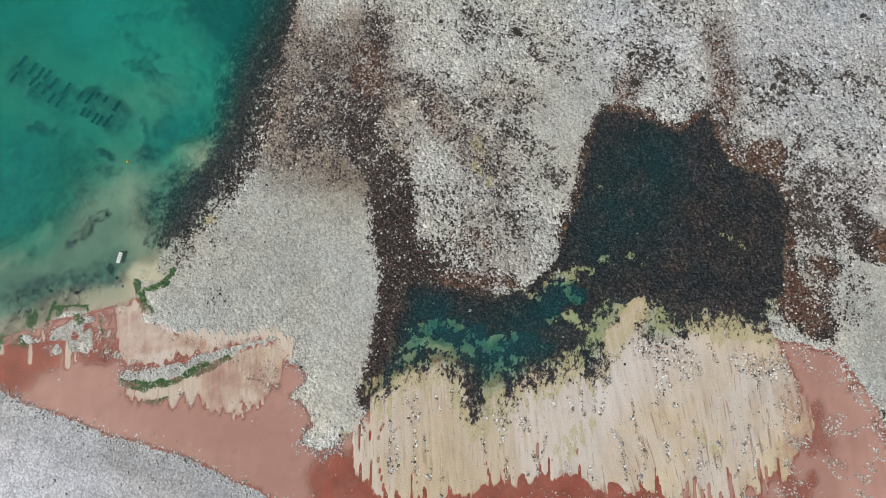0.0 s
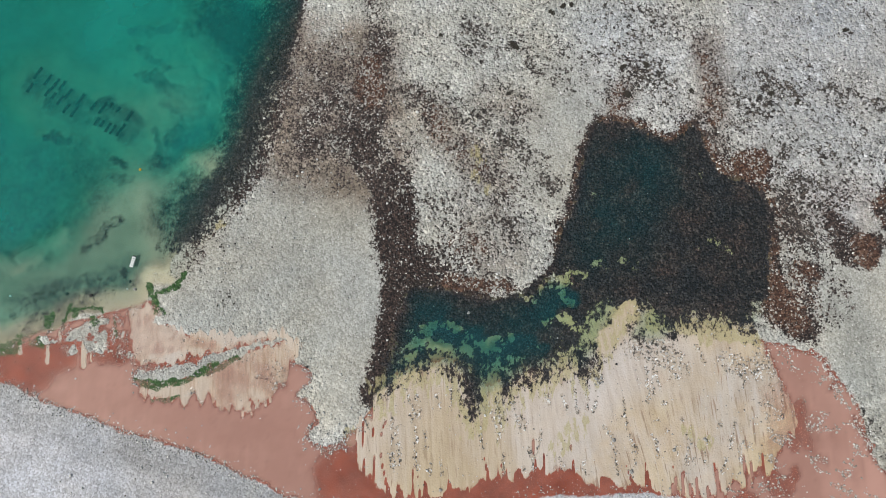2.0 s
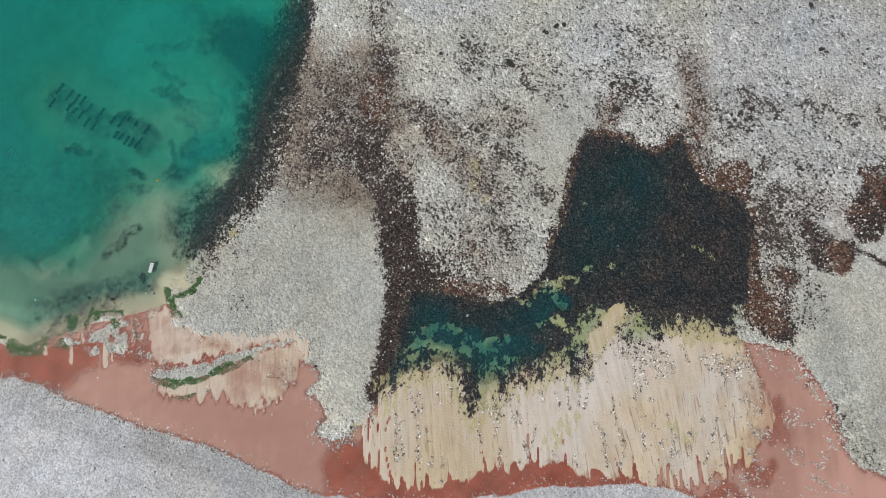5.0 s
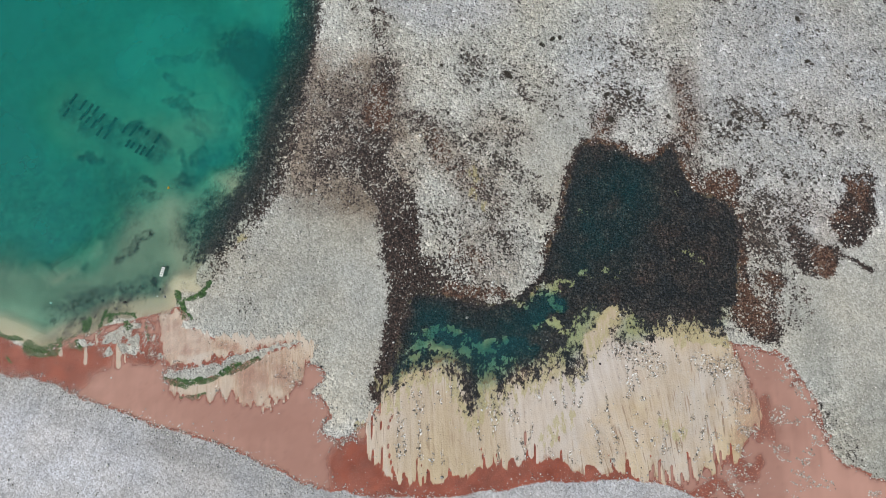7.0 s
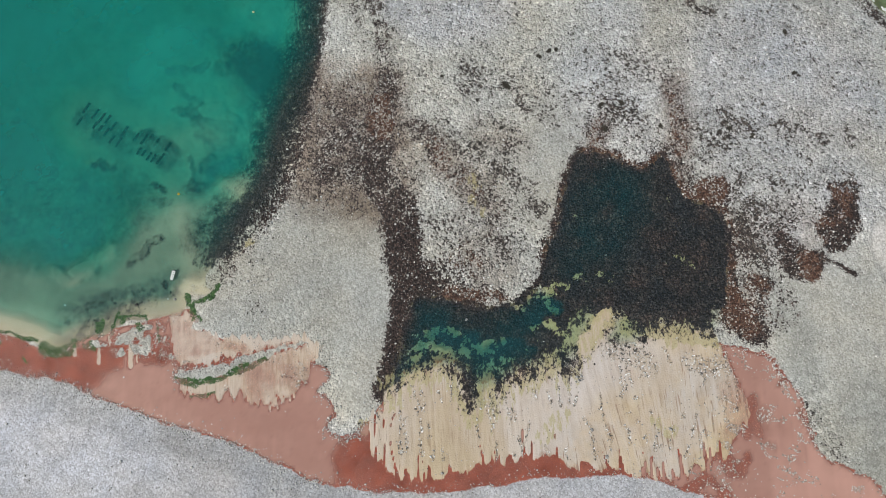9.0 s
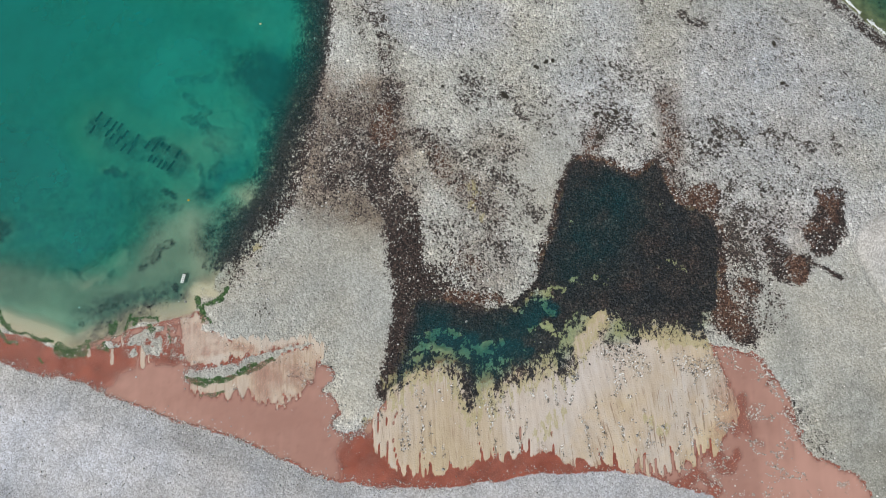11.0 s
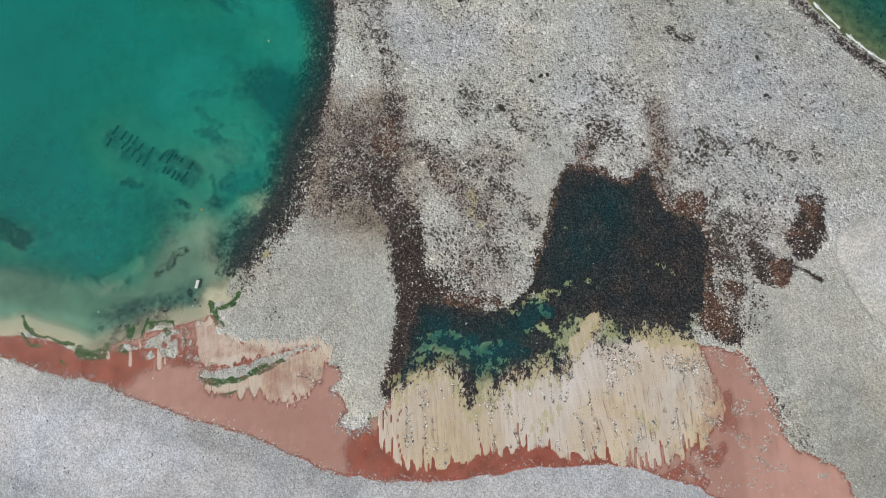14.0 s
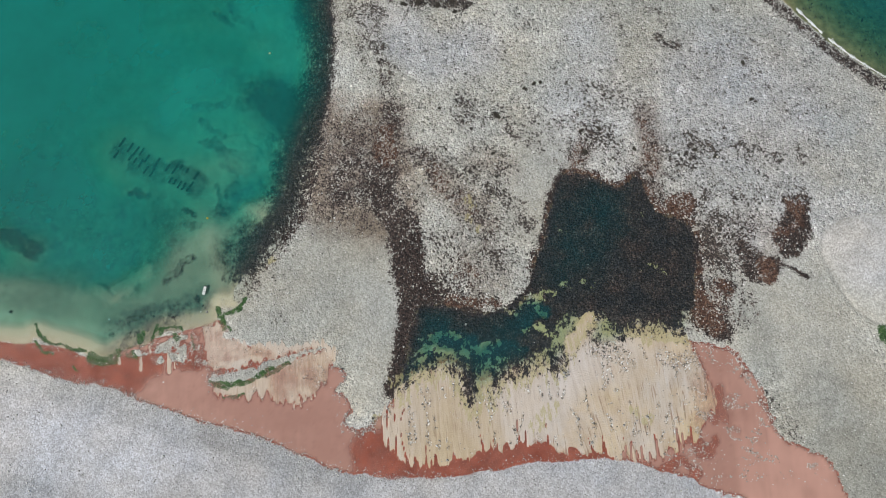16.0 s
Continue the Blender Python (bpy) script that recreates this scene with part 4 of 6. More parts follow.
WEED_D = [
    (4.5, 0.6, [(-49.9, 68.6), (-46.2, 61.2), (-42.5, 53.9), (-41.8, 42.1), (-47.4, 32.5), (-54.1, 25.5)]),
    (2.5, 0.5, [(-54.5, 66.2), (-48.6, 63.6)]),
]
WEED_D += [
    (0.75, 0.575, [(-68.1, 65.8), (-60.7, 65.6), (-58.6, 67.9)]),
    (0.6, 0.575, [(-66.4, 61.8), (-64.1, 60.2), (-60.3, 57.8)]),
    (0.75, 0.575, [(-65.3, 55.7), (-61.6, 54), (-58.5, 50.9)]),
    (0.675, 0.575, [(-58.5, 51.7), (-54.9, 51.9), (-52, 51.5)]),
    (0.675, 0.575, [(-57.7, 48.6), (-56.1, 46.4), (-53.3, 47)]),
    (1.5, 0.46, [(-55.7, 70.1), (-51.3, 71.6), (-45.4, 73)]),
    (2.625, 0.69, [(-51.1, 66.8), (-45.2, 63.6), (-39.4, 66.5)]),
    (0.75, 0.46, [(-64.3, 92.3), (-59.5, 88.8)]),
    (0.975, 0.575, [(-82.6, 42.6), (-79.6, 41.8)]),
    (0.6, 0.575, [(-68.9, 37.8), (-65.7, 36.3)]),
    (1.5, 1.1, [(-113.9, 32.1), (-109.4, 30.1), (-105.9, 27.2)]),
]
MURK = [
    (2, 0.4, [(-111.2, 9.1), (-101.3, 6.9), (-92.8, 5.4)]),
    (3.5, 0.9, [(-82.3, 5.8), (-77.5, 8.8), (-70.4, 10.3), (-63.2, 11)]),
    (4, 0.25, [(-83.2, 12.9), (-75, 13.9), (-66.6, 13.4)]),
    (2, 0.6, [(-62.6, 15), (-58.8, 12.9)]),
    (2.5, 0.7, [(-76.4, 7), (-65.6, 10.2)]),
    (5, 0.4, [(-112.3, 18.2), (-98, 16.4)]),
]
SAND = [
    (1.6, 0.95, [(-57.7, 13.2), (-54.9, 12.9), (-52.4, 14.7)]),
    (1.5, 0.6, [(-65.6, 8.6), (-59, 9.8), (-57.9, 11)]),
    (4, 0.4, [(-68.2, 28.7), (-62, 30.9), (-58.6, 34.7)]),
    (3, 0.7, [(-111.2, 9.1), (-102.7, 6.9), (-89.9, 3.7)]),
    (2, 0.5, [(-95.7, 6.8), (-83.1, 5.2)]),
]
RUNNELS_A = [
    (0.24, 0.95, [(24.8, -8.8), (23.9, -10.9)]),
    (0.24, 0.95, [(29.6, -8.4), (30, -13.7)]),
    (0.24, 0.95, [(30.4, -14.6), (30.7, -17.3)]),
    (0.24, 0.95, [(31.2, -16.4), (31.3, -19.6)]),
    (0.24, 0.95, [(27.3, -15), (28.2, -21.4)]),
    (0.24, 0.95, [(25.9, -13.2), (27.1, -14.6)]),
    (0.24, 0.95, [(30.1, -20.5), (30.3, -23.2)]),
    (0.24, 0.95, [(34.6, -14.5), (35.2, -18.2)]),
    (0.24, 0.95, [(36.6, -13.6), (37, -14.1)]),
    (0.24, 0.95, [(38.3, -16.3), (38.5, -17.9)]),
    (0.24, 0.95, [(39.6, -11.8), (39.8, -12.2)]),
    (0.24, 0.95, [(40.5, -13.9), (40.9, -15.9)]),
    (0.24, 0.95, [(40.6, -16.8), (40.2, -19.5)]),
    (0.24, 0.95, [(41.4, -18.6), (41.4, -19.5)]),
    (0.24, 0.95, [(43.8, -14.9), (44, -16)]),
]
RUNNELS_A += [
    (0.24, 0.95, [(43.5, -16.8), (43.3, -18.1)]),
    (0.24, 0.95, [(43.3, -19), (43.7, -19.7)]),
    (0.24, 0.95, [(46.6, -12), (46.3, -13.1)]),
    (0.24, 0.95, [(48.8, -12.4), (48.6, -13.3)]),
    (0.24, 0.95, [(48.3, -14.5), (47.9, -16.7)]),
    (0.24, 0.95, [(47.2, -18.6), (46.4, -20.8)]),
    (0.24, 0.95, [(49.5, -16.7), (49.7, -19.4)]),
    (0.24, 0.95, [(34.8, -12.2), (35.7, -12.1)]),
]
RUNNELS_B = [
    (0.24, 0.95, [(33.9, -2.9), (34, -9)]),
    (0.24, 0.95, [(35.4, -1.9), (34.8, -7.6)]),
    (0.24, 0.95, [(37.1, 2), (38.7, -2.8)]),
    (0.24, 0.95, [(35.8, -3.8), (36.1, -6.6)]),
    (0.24, 0.95, [(39.1, -3.8), (39.6, -4.6)]),
    (0.24, 0.95, [(32.4, -4.8), (32.8, -5.7)]),
    (0.24, 0.95, [(49.4, -0.9), (50.1, -3.8)]),
    (0.24, 0.95, [(51.7, -2.8), (50.9, -6.6)]),
    (0.24, 0.95, [(54.1, -1.9), (53.4, -4.7)]),
    (0.24, 0.95, [(55.9, -3.7), (56, -7)]),
    (0.24, 0.95, [(60.7, -3.3), (61.7, -4.5)]),
    (0.24, 0.95, [(54.7, -10.8), (54.9, -12.1)]),
    (0.24, 0.95, [(54.9, -13.5), (55.1, -13.8)]),
    (0.24, 0.95, [(57.6, -5.6), (57.5, -11.7)]),
    (0.24, 0.95, [(59.4, -10.7), (60.3, -11.6)]),
]
RUNNELS_B += [
    (0.24, 0.95, [(52.7, -17.6), (53, -19.4)]),
    (0.24, 0.95, [(54.2, -21.6), (53.6, -23)]),
    (0.24, 0.95, [(63.8, -18), (64.7, -18.4)]),
    (0.24, 0.95, [(63, -21.1), (63.3, -22)]),
    (0.24, 0.95, [(36.4, -9), (37.3, -9.4)]),
    (0.24, 0.95, [(43.3, 1), (44.4, -1.9)]),
    (0.24, 0.95, [(24.4, 1), (25.3, -1.9)]),
]
RUNNELS_C = [
    (0.24, 0.95, [(-18.2, -8.3), (-16.1, -13.4)]),
    (0.24, 0.95, [(-11.8, -12), (-11.3, -20.8)]),
    (0.24, 0.95, [(-9.4, -6.8), (-7.4, -11.5)]),
    (0.24, 0.95, [(-8.4, -11.5), (-6.9, -16.2)]),
    (0.24, 0.95, [(-7.4, -7.8), (-6.7, -12)]),
    (0.24, 0.95, [(-10.8, -13.4), (-10.2, -19.9)]),
    (0.24, 0.95, [(-12.1, -18), (-11.6, -20.3)]),
    (0.24, 0.95, [(-7.8, -16.2), (-7, -20.7)]),
    (0.24, 0.95, [(-3.7, -7.7), (-3, -10.1)]),
    (0.24, 0.95, [(-1.1, -6.8), (-1.1, -9.6)]),
    (0.24, 0.95, [(-5.9, -14.3), (-5.7, -17.1)]),
    (0.24, 0.95, [(-3, -18.9), (-2.8, -21.6)]),
    (0.24, 0.95, [(6.7, -7.7), (8, -14.2)]),
    (0.24, 0.95, [(6.2, -10.5), (7.5, -16.1)]),
    (0.24, 0.95, [(4.2, -13.3), (4.6, -17)]),
]
RUNNELS_C += [
    (0.24, 0.95, [(5.2, -7.7), (5.7, -11)]),
    (0.24, 0.95, [(10, -9.1), (10.9, -14.2)]),
    (0.24, 0.95, [(11.4, -11.4), (11.9, -13.8)]),
    (0.24, 0.95, [(12.7, -17), (13.6, -20.6)]),
    (0.24, 0.95, [(14.7, -14.2), (13.1, -21.5)]),
    (0.24, 0.95, [(15.9, -7.7), (16.3, -9.5)]),
    (0.24, 0.95, [(18.8, -7.7), (19.6, -10.9)]),
    (0.24, 0.95, [(20.7, -5.8), (21.5, -10.9)]),
]
RUNNELS_D = [
    (0.24, 0.95, [(23.2, -4.8), (23.2, -10.4)]),
    (0.24, 0.95, [(8, -17.9), (8.2, -21.5)]),
    (0.24, 0.95, [(11.7, -20.2), (11.9, -21.1)]),
    (0.24, 0.95, [(-4.9, -19.8), (-4.6, -21.6)]),
    (0.24, 0.95, [(17.9, -18.8), (18.8, -20.1)]),
    (0.24, 0.95, [(20.2, -19.6), (20.7, -20.5)]),
    (0.24, 0.95, [(22.1, -19.6), (22.5, -21.4)]),
    (0.24, 0.95, [(-72.8, -0.4), (-70.8, 0.3)]),
    (0.24, 0.95, [(-66.4, 1.8), (-65.2, -0.2)]),
    (0.24, 0.95, [(-63.1, 4.8), (-61.3, 1.8)]),
    (0.24, 0.95, [(-61.6, -0.2), (-59.4, -2.2)]),
    (0.24, 0.95, [(-48.4, -7), (-46.7, -9.4)]),
    (0.24, 0.95, [(-33.5, -6.9), (-30.6, -5.9)]),
    (0.24, 0.95, [(-32.8, -2.1), (-31.2, -4)]),
    (0.24, 0.95, [(-30.9, -9.3), (-27.5, -9.7)]),
]
RUNNELS_D += [
    (0.24, 0.95, [(-33.3, -10.2), (-30.8, -11.2)]),
]
PALE = [
    (8, 0.6, [(-109.0, -10.2), (-92.4, -13.1), (-73.1, -19.9)]),
    (3, 0.6, [(5.2, 89.1), (15.4, 83.9), (25.5, 77.9)]),
    (4.5, 0.55, [(-17.6, 16), (-19.3, 8), (-19.5, 0), (-20, -7), (-21, -13)]),
    (3, 0.8, [(-58.9, 3.3), (-54.1, 0.6)]),
    (4.5, 0.9, [(25, -6.7), (31, -2.9), (37.8, -1.9)]),
    (3.5, 0.7, [(11.4, -13.3), (17.2, -11.4), (24, -9.5)]),
    (3, 0.8, [(13.2, -19.7), (18, -16.9)]),
    (3, 0.5, [(-10.8, -13.4), (-8.9, -9.7)]),
    (3, 0.4, [(-18.5, -13.5), (-16.5, -17.2)]),
]
TAN = [
    (5, 0.75, [(-5, -12.5), (1.8, -15.2), (3.7, -19.8)]),
    (3, 0.6, [(-8.8, -17.1), (-6.8, -21.6)]),
    (1.8, 0.9, [(26.9, 1.4), (29.5, 4.9), (31.6, 8.3)]),
    (4, 0.3, [(40.4, -5.7), (43, -9.4)]),
]
SHALLOWS = [
    (3.5, 0.5, [(-113.9, 31.7), (-106.3, 27.9)]),
    (5, 0.5, [(-54, 18.1), (-54.8, 27.6), (-50.4, 31.3)]),
    (3, 0.3, [(-40.9, 32.9), (-36.2, 44)]),
    (7, 0.38, [(-84.1, 53), (-76.3, 48.3), (-71.2, 46.5), (-64.9, 44.2)]),
]
MILK = [
    (8, 0.6, [(-64.3, 66.5), (-56.9, 59.2), (-52, 52.1)]),
    (4, 0.8, [(-56.1, 49.3), (-51.7, 48.7)]),
    (6, 0.6, [(-48.9, 87.6), (-44.1, 79.3)]),
    (6, 0.5, [(-59.6, 57.8), (-52.1, 53)]),
    (5, 0.5, [(-58.8, 42.5), (-51.1, 41.3)]),
]
RIDGE = [
    (0.8, 0.6, [(26.3, 0.8), (29.3, 4.5), (31.6, 7.8)]),
]
RUBBLE = [
    (1.3, 1, [(-73.1, 2.4), (-69.6, 3.2), (-65, 3.2)]),
    (1.1, 0.9, [(-69.2, 4), (-66.2, 4.6)]),
    (1.1, 0.9, [(-68.9, 1.6), (-65.4, 0.6)]),
    (0.7, 0.8, [(-72.5, -0.2), (-70.5, 0.4)]),
    (0.7, 0.9, [(-77.5, 2), (-75.2, 1.8)]),
    (0.7, 0.8, [(-55.8, 6), (-52.7, 5.5)]),
    (0.9, 0.45, [(-63.4, 5.8), (-61.7, 1.8), (-62.2, -1.4)]),
    (0.6, 0.6, [(-61.5, -0.7), (-59.4, -2.2)]),
    (0.8, 0.35, [(-33.8, -2.1), (-31.6, -5.9)]),
    (0.8, 0.5, [(-57.8, -3.1), (-54.3, -2.9)]),
]


def rounded(pts, closed=True):
    """One pass of corner cutting."""
    out = []
    n = len(pts)
    for i in range(n if closed else n - 1):
        (ax, ay), (bx, by) = pts[i], pts[(i + 1) % n]
        out += [(0.75 * ax + 0.25 * bx, 0.75 * ay + 0.25 * by), (0.25 * ax + 0.75 * bx, 0.25 * ay + 0.75 * by)]
    return out if closed else [pts[0], *out, pts[-1]]


def line_distance(pts, x, y, closed):
    best = np.full(x.shape, 1e9, np.float32)
    for i in range(len(pts) if closed else len(pts) - 1):
        (ax, ay), (bx, by) = pts[i], pts[(i + 1) % len(pts)]
        dx, dy = bx - ax, by - ay
        t = np.clip(((x - ax) * dx + (y - ay) * dy) / (dx * dx + dy * dy + 1e-9), 0, 1)
        best = np.minimum(best, (x - ax - t * dx) ** 2 + (y - ay - t * dy) ** 2)
    return np.sqrt(best)


def area(pts, x, y, reach=40.0):
    """Signed distance to an outline, positive inside, cut off at -reach."""
    pts = rounded(pts)
    px, py = [p[0] for p in pts], [p[1] for p in pts]
    out = np.full(x.shape, -reach, np.float32)
    near = (x > min(px) - reach) & (x < max(px) + reach) & (y > min(py) - reach) & (y < max(py) + reach)
    u, v = x[near], y[near]
    d = line_distance(pts, u, v, True)
    inside = np.zeros(u.shape, bool)
    for i in range(len(pts)):
        (ax, ay), (bx, by) = pts[i - 1], pts[i]
        if ay != by:
            inside ^= ((ay > v) != (by > v)) & (u < (bx - ax) * (v - ay) / (by - ay) + ax)
    out[near] = np.clip(np.where(inside, d, -d), -reach, None)
    return out


def stroke(pts, radius, x, y):
    """1 along a line, falling to 0 at twice its radius."""
    px, py = [p[0] for p in pts], [p[1] for p in pts]
    out = np.zeros(x.shape, np.float32)
    r = 2 * radius
    near = (x > min(px) - r) & (x < max(px) + r) & (y > min(py) - r) & (y < max(py) + r)
    line = rounded(pts, False) if len(pts) > 2 else pts
    d = line_distance(line, x[near], y[near], False)
    t = np.clip((r - d) / (1.3 * radius), 0, 1)
    out[near] = t * t * (3 - 2 * t)
    return out


def strokes(rows, x, y):
    out = np.zeros(x.shape, np.float32)
    for radius, strength, pts in rows:
        out = np.maximum(out, strength * stroke(pts, radius, x, y))
    return out


def smooth(a, lo, hi):
    t = np.clip((a - lo) / (hi - lo), 0, 1)
    return t * t * (3 - 2 * t)


TABLE = np.random.RandomState(7).rand(256, 256).astype(np.float32)


def fuzz(x, y, size, octaves=4, gain=0.55, seed=0):
    """Fractal value noise round 0, about -1 to 1; size: metres of the widest patches."""
    total, amp, norm = 0, 1.0, 0.0
    for k in range(octaves):
        u, v = x / size + 17.3 * (k + seed), y / size + 9.1 * (k + 3 * seed)
        i, j = np.floor(u).astype(np.int64), np.floor(v).astype(np.int64)
        a, b = u - i, v - j
        a, b = a * a * (3 - 2 * a), b * b * (3 - 2 * b)
        i, j, i1, j1 = i % 256, j % 256, (i + 1) % 256, (j + 1) % 256
        val = (TABLE[i, j] * (1 - a) + TABLE[i1, j] * a) * (1 - b) + (TABLE[i, j1] * (1 - a) + TABLE[i1, j1] * a) * b
        total, norm = total + amp * (2 * val - 1), norm + amp
        amp, size = amp * gain, size * 0.5
    return (total / norm).astype(np.float32)


STEP = 0.3


def spread(lo, hi):
    """Grid lines: even where the camera looks, then ever wider out to the horizon."""
    core = list(np.arange(lo, hi, STEP))
    out, step = [], STEP
    a, b = [], []
    p, q = core[0], core[-1]
    while p > -2500:
        step *= 1.35
        p, q = p - step, q + step
        a.append(p), b.append(q)
    return np.array(a[::-1] + core + b, np.float32)


GX, GY = spread(-124, 118), spread(-40, 100)
X, Y = np.meshgrid(GX, GY)
WX, WY = X + 0.55 * fuzz(X, Y, 4, 4, seed=1), Y + 0.55 * fuzz(X, Y, 4, 4, seed=2)

# leaning run-off streaks
LEAN_K = 0.06 + 0.17 * np.exp(-(((X - 33) / 9) ** 2))
SX = X + LEAN_K * Y
FINGER = fuzz(SX * 9, Y, 16, 3, 0.6, seed=4)

F = {}
F["lagoon"] = area(LAGOON + LAGOON_FAR, WX, WY)
F["sea"] = area(SEA, WX, WY)
F["pool"] = area(POOL, WX, WY) + 0.0
F["pool"] += 1.2 * fuzz(SX * 3, Y, 9, 4, 0.65, seed=5) * smooth(8 * smooth(X, 18, 26) - Y, 0, 6)
ridge = strokes(RIDGE, X + 1.2 * fuzz(X, Y, 2.2, 4, 0.65, seed=29), Y + 1.2 * fuzz(X, Y, 2.2, 4, 0.65, seed=30))
F["pool"] -= 7 * ridge * smooth(F["pool"], -3, 0)
F["red"] = area(RED + RED_EAST + RED_SOUTH, WX, WY) + (0.6 + 1.0 * smooth(X, 36, 52) + 0.8 * np.exp(-(((X + 27) / 9) ** 2))) * fuzz(X, Y, 3.5, 5, 0.7, seed=31)
cream = np.maximum(area(CREAM, WX, WY), area(CREAM_WEST, WX, WY))
notch = np.clip(1 - np.abs(fuzz(SX * 9, Y, 15, 2, 0.5, seed=24)) / 0.13, 0, 1) * (0.6 + 0.5 * fuzz(SX * 2, Y, 9, 2, seed=25))
comb = fuzz(SX * 16, Y, 12, 2, 0.6, seed=39) * smooth(-X, 16, 24)
F["cream"] = cream + 1.6 * FINGER * (1 - 0.55 * smooth(-X, 18, 26)) + 1.6 * comb - 7.5 * notch * np.maximum(smooth(-Y, 5, 15), 0.05 * smooth(-X, 18, 26)) + 0.5 * fuzz(X, Y, 2, 3, seed=6)
for strip in CREAM_TONGUES:
    along = stroke(strip[2], strip[0], X, Y)
    F["cream"] = np.where(along > 0.02, np.maximum(F["cream"], 1.6 * along - 0.8), F["cream"])
CX, CY = X + 1.1 * fuzz(X, Y, 2.2, 4, 0.65, seed=29), Y + 1.1 * fuzz(X, Y, 2.2, 4, 0.65, seed=30)
rubble = strokes(RUBBLE, CX, CY) * np.clip(1 + 1.2 * fuzz(X, Y, 1.6, 3, 0.6, seed=45), 0, 1.4)
bars = np.maximum.reduce([area(b, X + 2.2 * fuzz(X, Y, 2.2, 5, 0.72, seed=8), Y + 1.4 * fuzz(X, Y, 2.2, 5, 0.72, seed=9), 12.0) for b in BARS])
red_reach = np.minimum(F["red"], -bars)
bars = np.maximum(bars, 1.6 * (rubble - 0.72) + 0.5 * fuzz(X, Y, 0.9, 2, 0.6, seed=43))
F["red"] = np.minimum(F["red"], -bars)
F["cream"] = np.minimum(F["cream"], -bars)
BX, BY = X + 2.0 * fuzz(X, Y, 7, 4, 0.6, seed=17), Y + 2.0 * fuzz(X, Y, 7, 4, 0.6, seed=18)


def zones(rows, x, y):
    """Cover by area: width of the soft edge, share covered, outline."""
    out = np.zeros(x.shape, np.float32)
    for width, part_covered, pts in rows:
        out = np.maximum(out, part_covered * smooth(area(pts, x, y), -width, width))
    return out


F["brown"] = np.maximum(strokes(BROWN_A + BROWN_B, WX, WY), np.maximum(zones(BROWN_ZONES, CX, CY) * np.clip(1 + 0.6 * fuzz(X + 0.5 * Y, Y, 5, 5, 0.7, seed=40), 0.6, 1.25), zones(BROWN_EAST, CX, CY) * np.clip(1 + 0.9 * fuzz(X, Y, 2.4, 5, 0.72, seed=36), 0.25, 1.2)))
rim = np.exp(-((np.maximum(np.abs(F["lagoon"] - 0.8) - 0.8, 0) / 1.5) ** 2)) * smooth(Y, 11, 18)
F["brown"] = np.maximum(F["brown"], 0.5 * rim)
pool_rim = np.exp(-(((F["pool"] + 0.4) / 1.5) ** 2)) * smooth(Y, 12, 20) * np.clip(0.85 + 1.2 * fuzz(X, Y, 3, 4, 0.65, seed=49), 0, 1.1)
F["brown"] = np.maximum(F["brown"], 0.95 * pool_rim)
F["rust"] = np.clip(np.maximum(strokes(RUST, WX, WY), 0.5 * pool_rim), 0, 1)
F["brown"] = np.clip(np.maximum(F["brown"], 0.9 * F["rust"]) * (1 + 0.25 * fuzz(X, Y, 6, 4, seed=19)), 0, 1.1)
F["mottle"] = np.maximum(0.95 * strokes(MOTTLE_A + MOTTLE_B, CX, CY), zones(MOTTLE_ZONES, BX, BY))
F["mottle"] = np.clip(1.02 * F["mottle"] * (1 + 1.1 * fuzz(X + 0.6 * Y, Y, 7, 5, 0.7, seed=10)), 0, 1)
F["lean"] = SX
F["stain"] = strokes(STAIN, BX, BY) * np.clip(1 + 0.8 * fuzz(X, Y, 4, 4, 0.65, seed=41), 0.2, 1.2) * (1 - 0.7 * smooth(F["brown"], 0.55, 0.8))
F["pale"] = np.maximum(strokes(PALE, BX, BY), smooth(area(BANK, X, Y), -0.3, 1.5))
F["tan"] = strokes(TAN, BX, BY)
F["murk"] = strokes(MURK, BX, BY)
F["milk"] = np.clip(strokes(MILK, BX, BY) + 0.25 * smooth(X, -125, -80), 0, 1)
F["sand"] = np.maximum(strokes(SAND, CX, CY), 0.4 * strokes(SHOAL, CX, CY))
F["cool"] = strokes(COOL, X, Y)
F["dim"] = strokes(DIM, BX, BY)
green = -np.ones_like(X)
for radius, pts in GREEN_A + GREEN_B:
    green = np.maximum(green, 1.75 * stroke(pts, radius * 1.15, X + 0.9 * fuzz(X, Y, 2.5, 4, seed=11), Y + 0.9 * fuzz(X, Y, 2.5, 4, seed=27)) - 1)
F["green"] = np.where(green > -0.99, green + 0.6 * fuzz(X, Y, 1.6, 3, seed=28), -1)
F["fine"] = np.maximum(np.maximum(strokes(FINE, WX, WY), zones(FINE_ZONES, BX, BY)), smooth(area(BANK, X, Y), -0.3, 0.5))
shoal = strokes(SHOAL, BX - X + CX, BY - Y + CY)
weed_l = (1 - 0.9 * shoal) * np.maximum(strokes(WEED_A + WEED_B + WEED_C + WEED_D, CX + 0.5 * (BX - X), CY + 0.5 * (BY - Y)) * np.clip(1 + 0.8 * fuzz(X, Y, 2.5, 4, 0.65, seed=38), 0.2, 1.4), zones(WEED_ZONES, BX, BY)) * smooth(F["lagoon"], -1.5, 0.5) * (0.4 + 0.6 * np.maximum(smooth(F["lagoon"], 0, 7), 0.8 * smooth(Y, 48, 60)))
north = smooth(Y, -2, 3)
south_line = 1 + 8 * smooth(X, 18, 26)
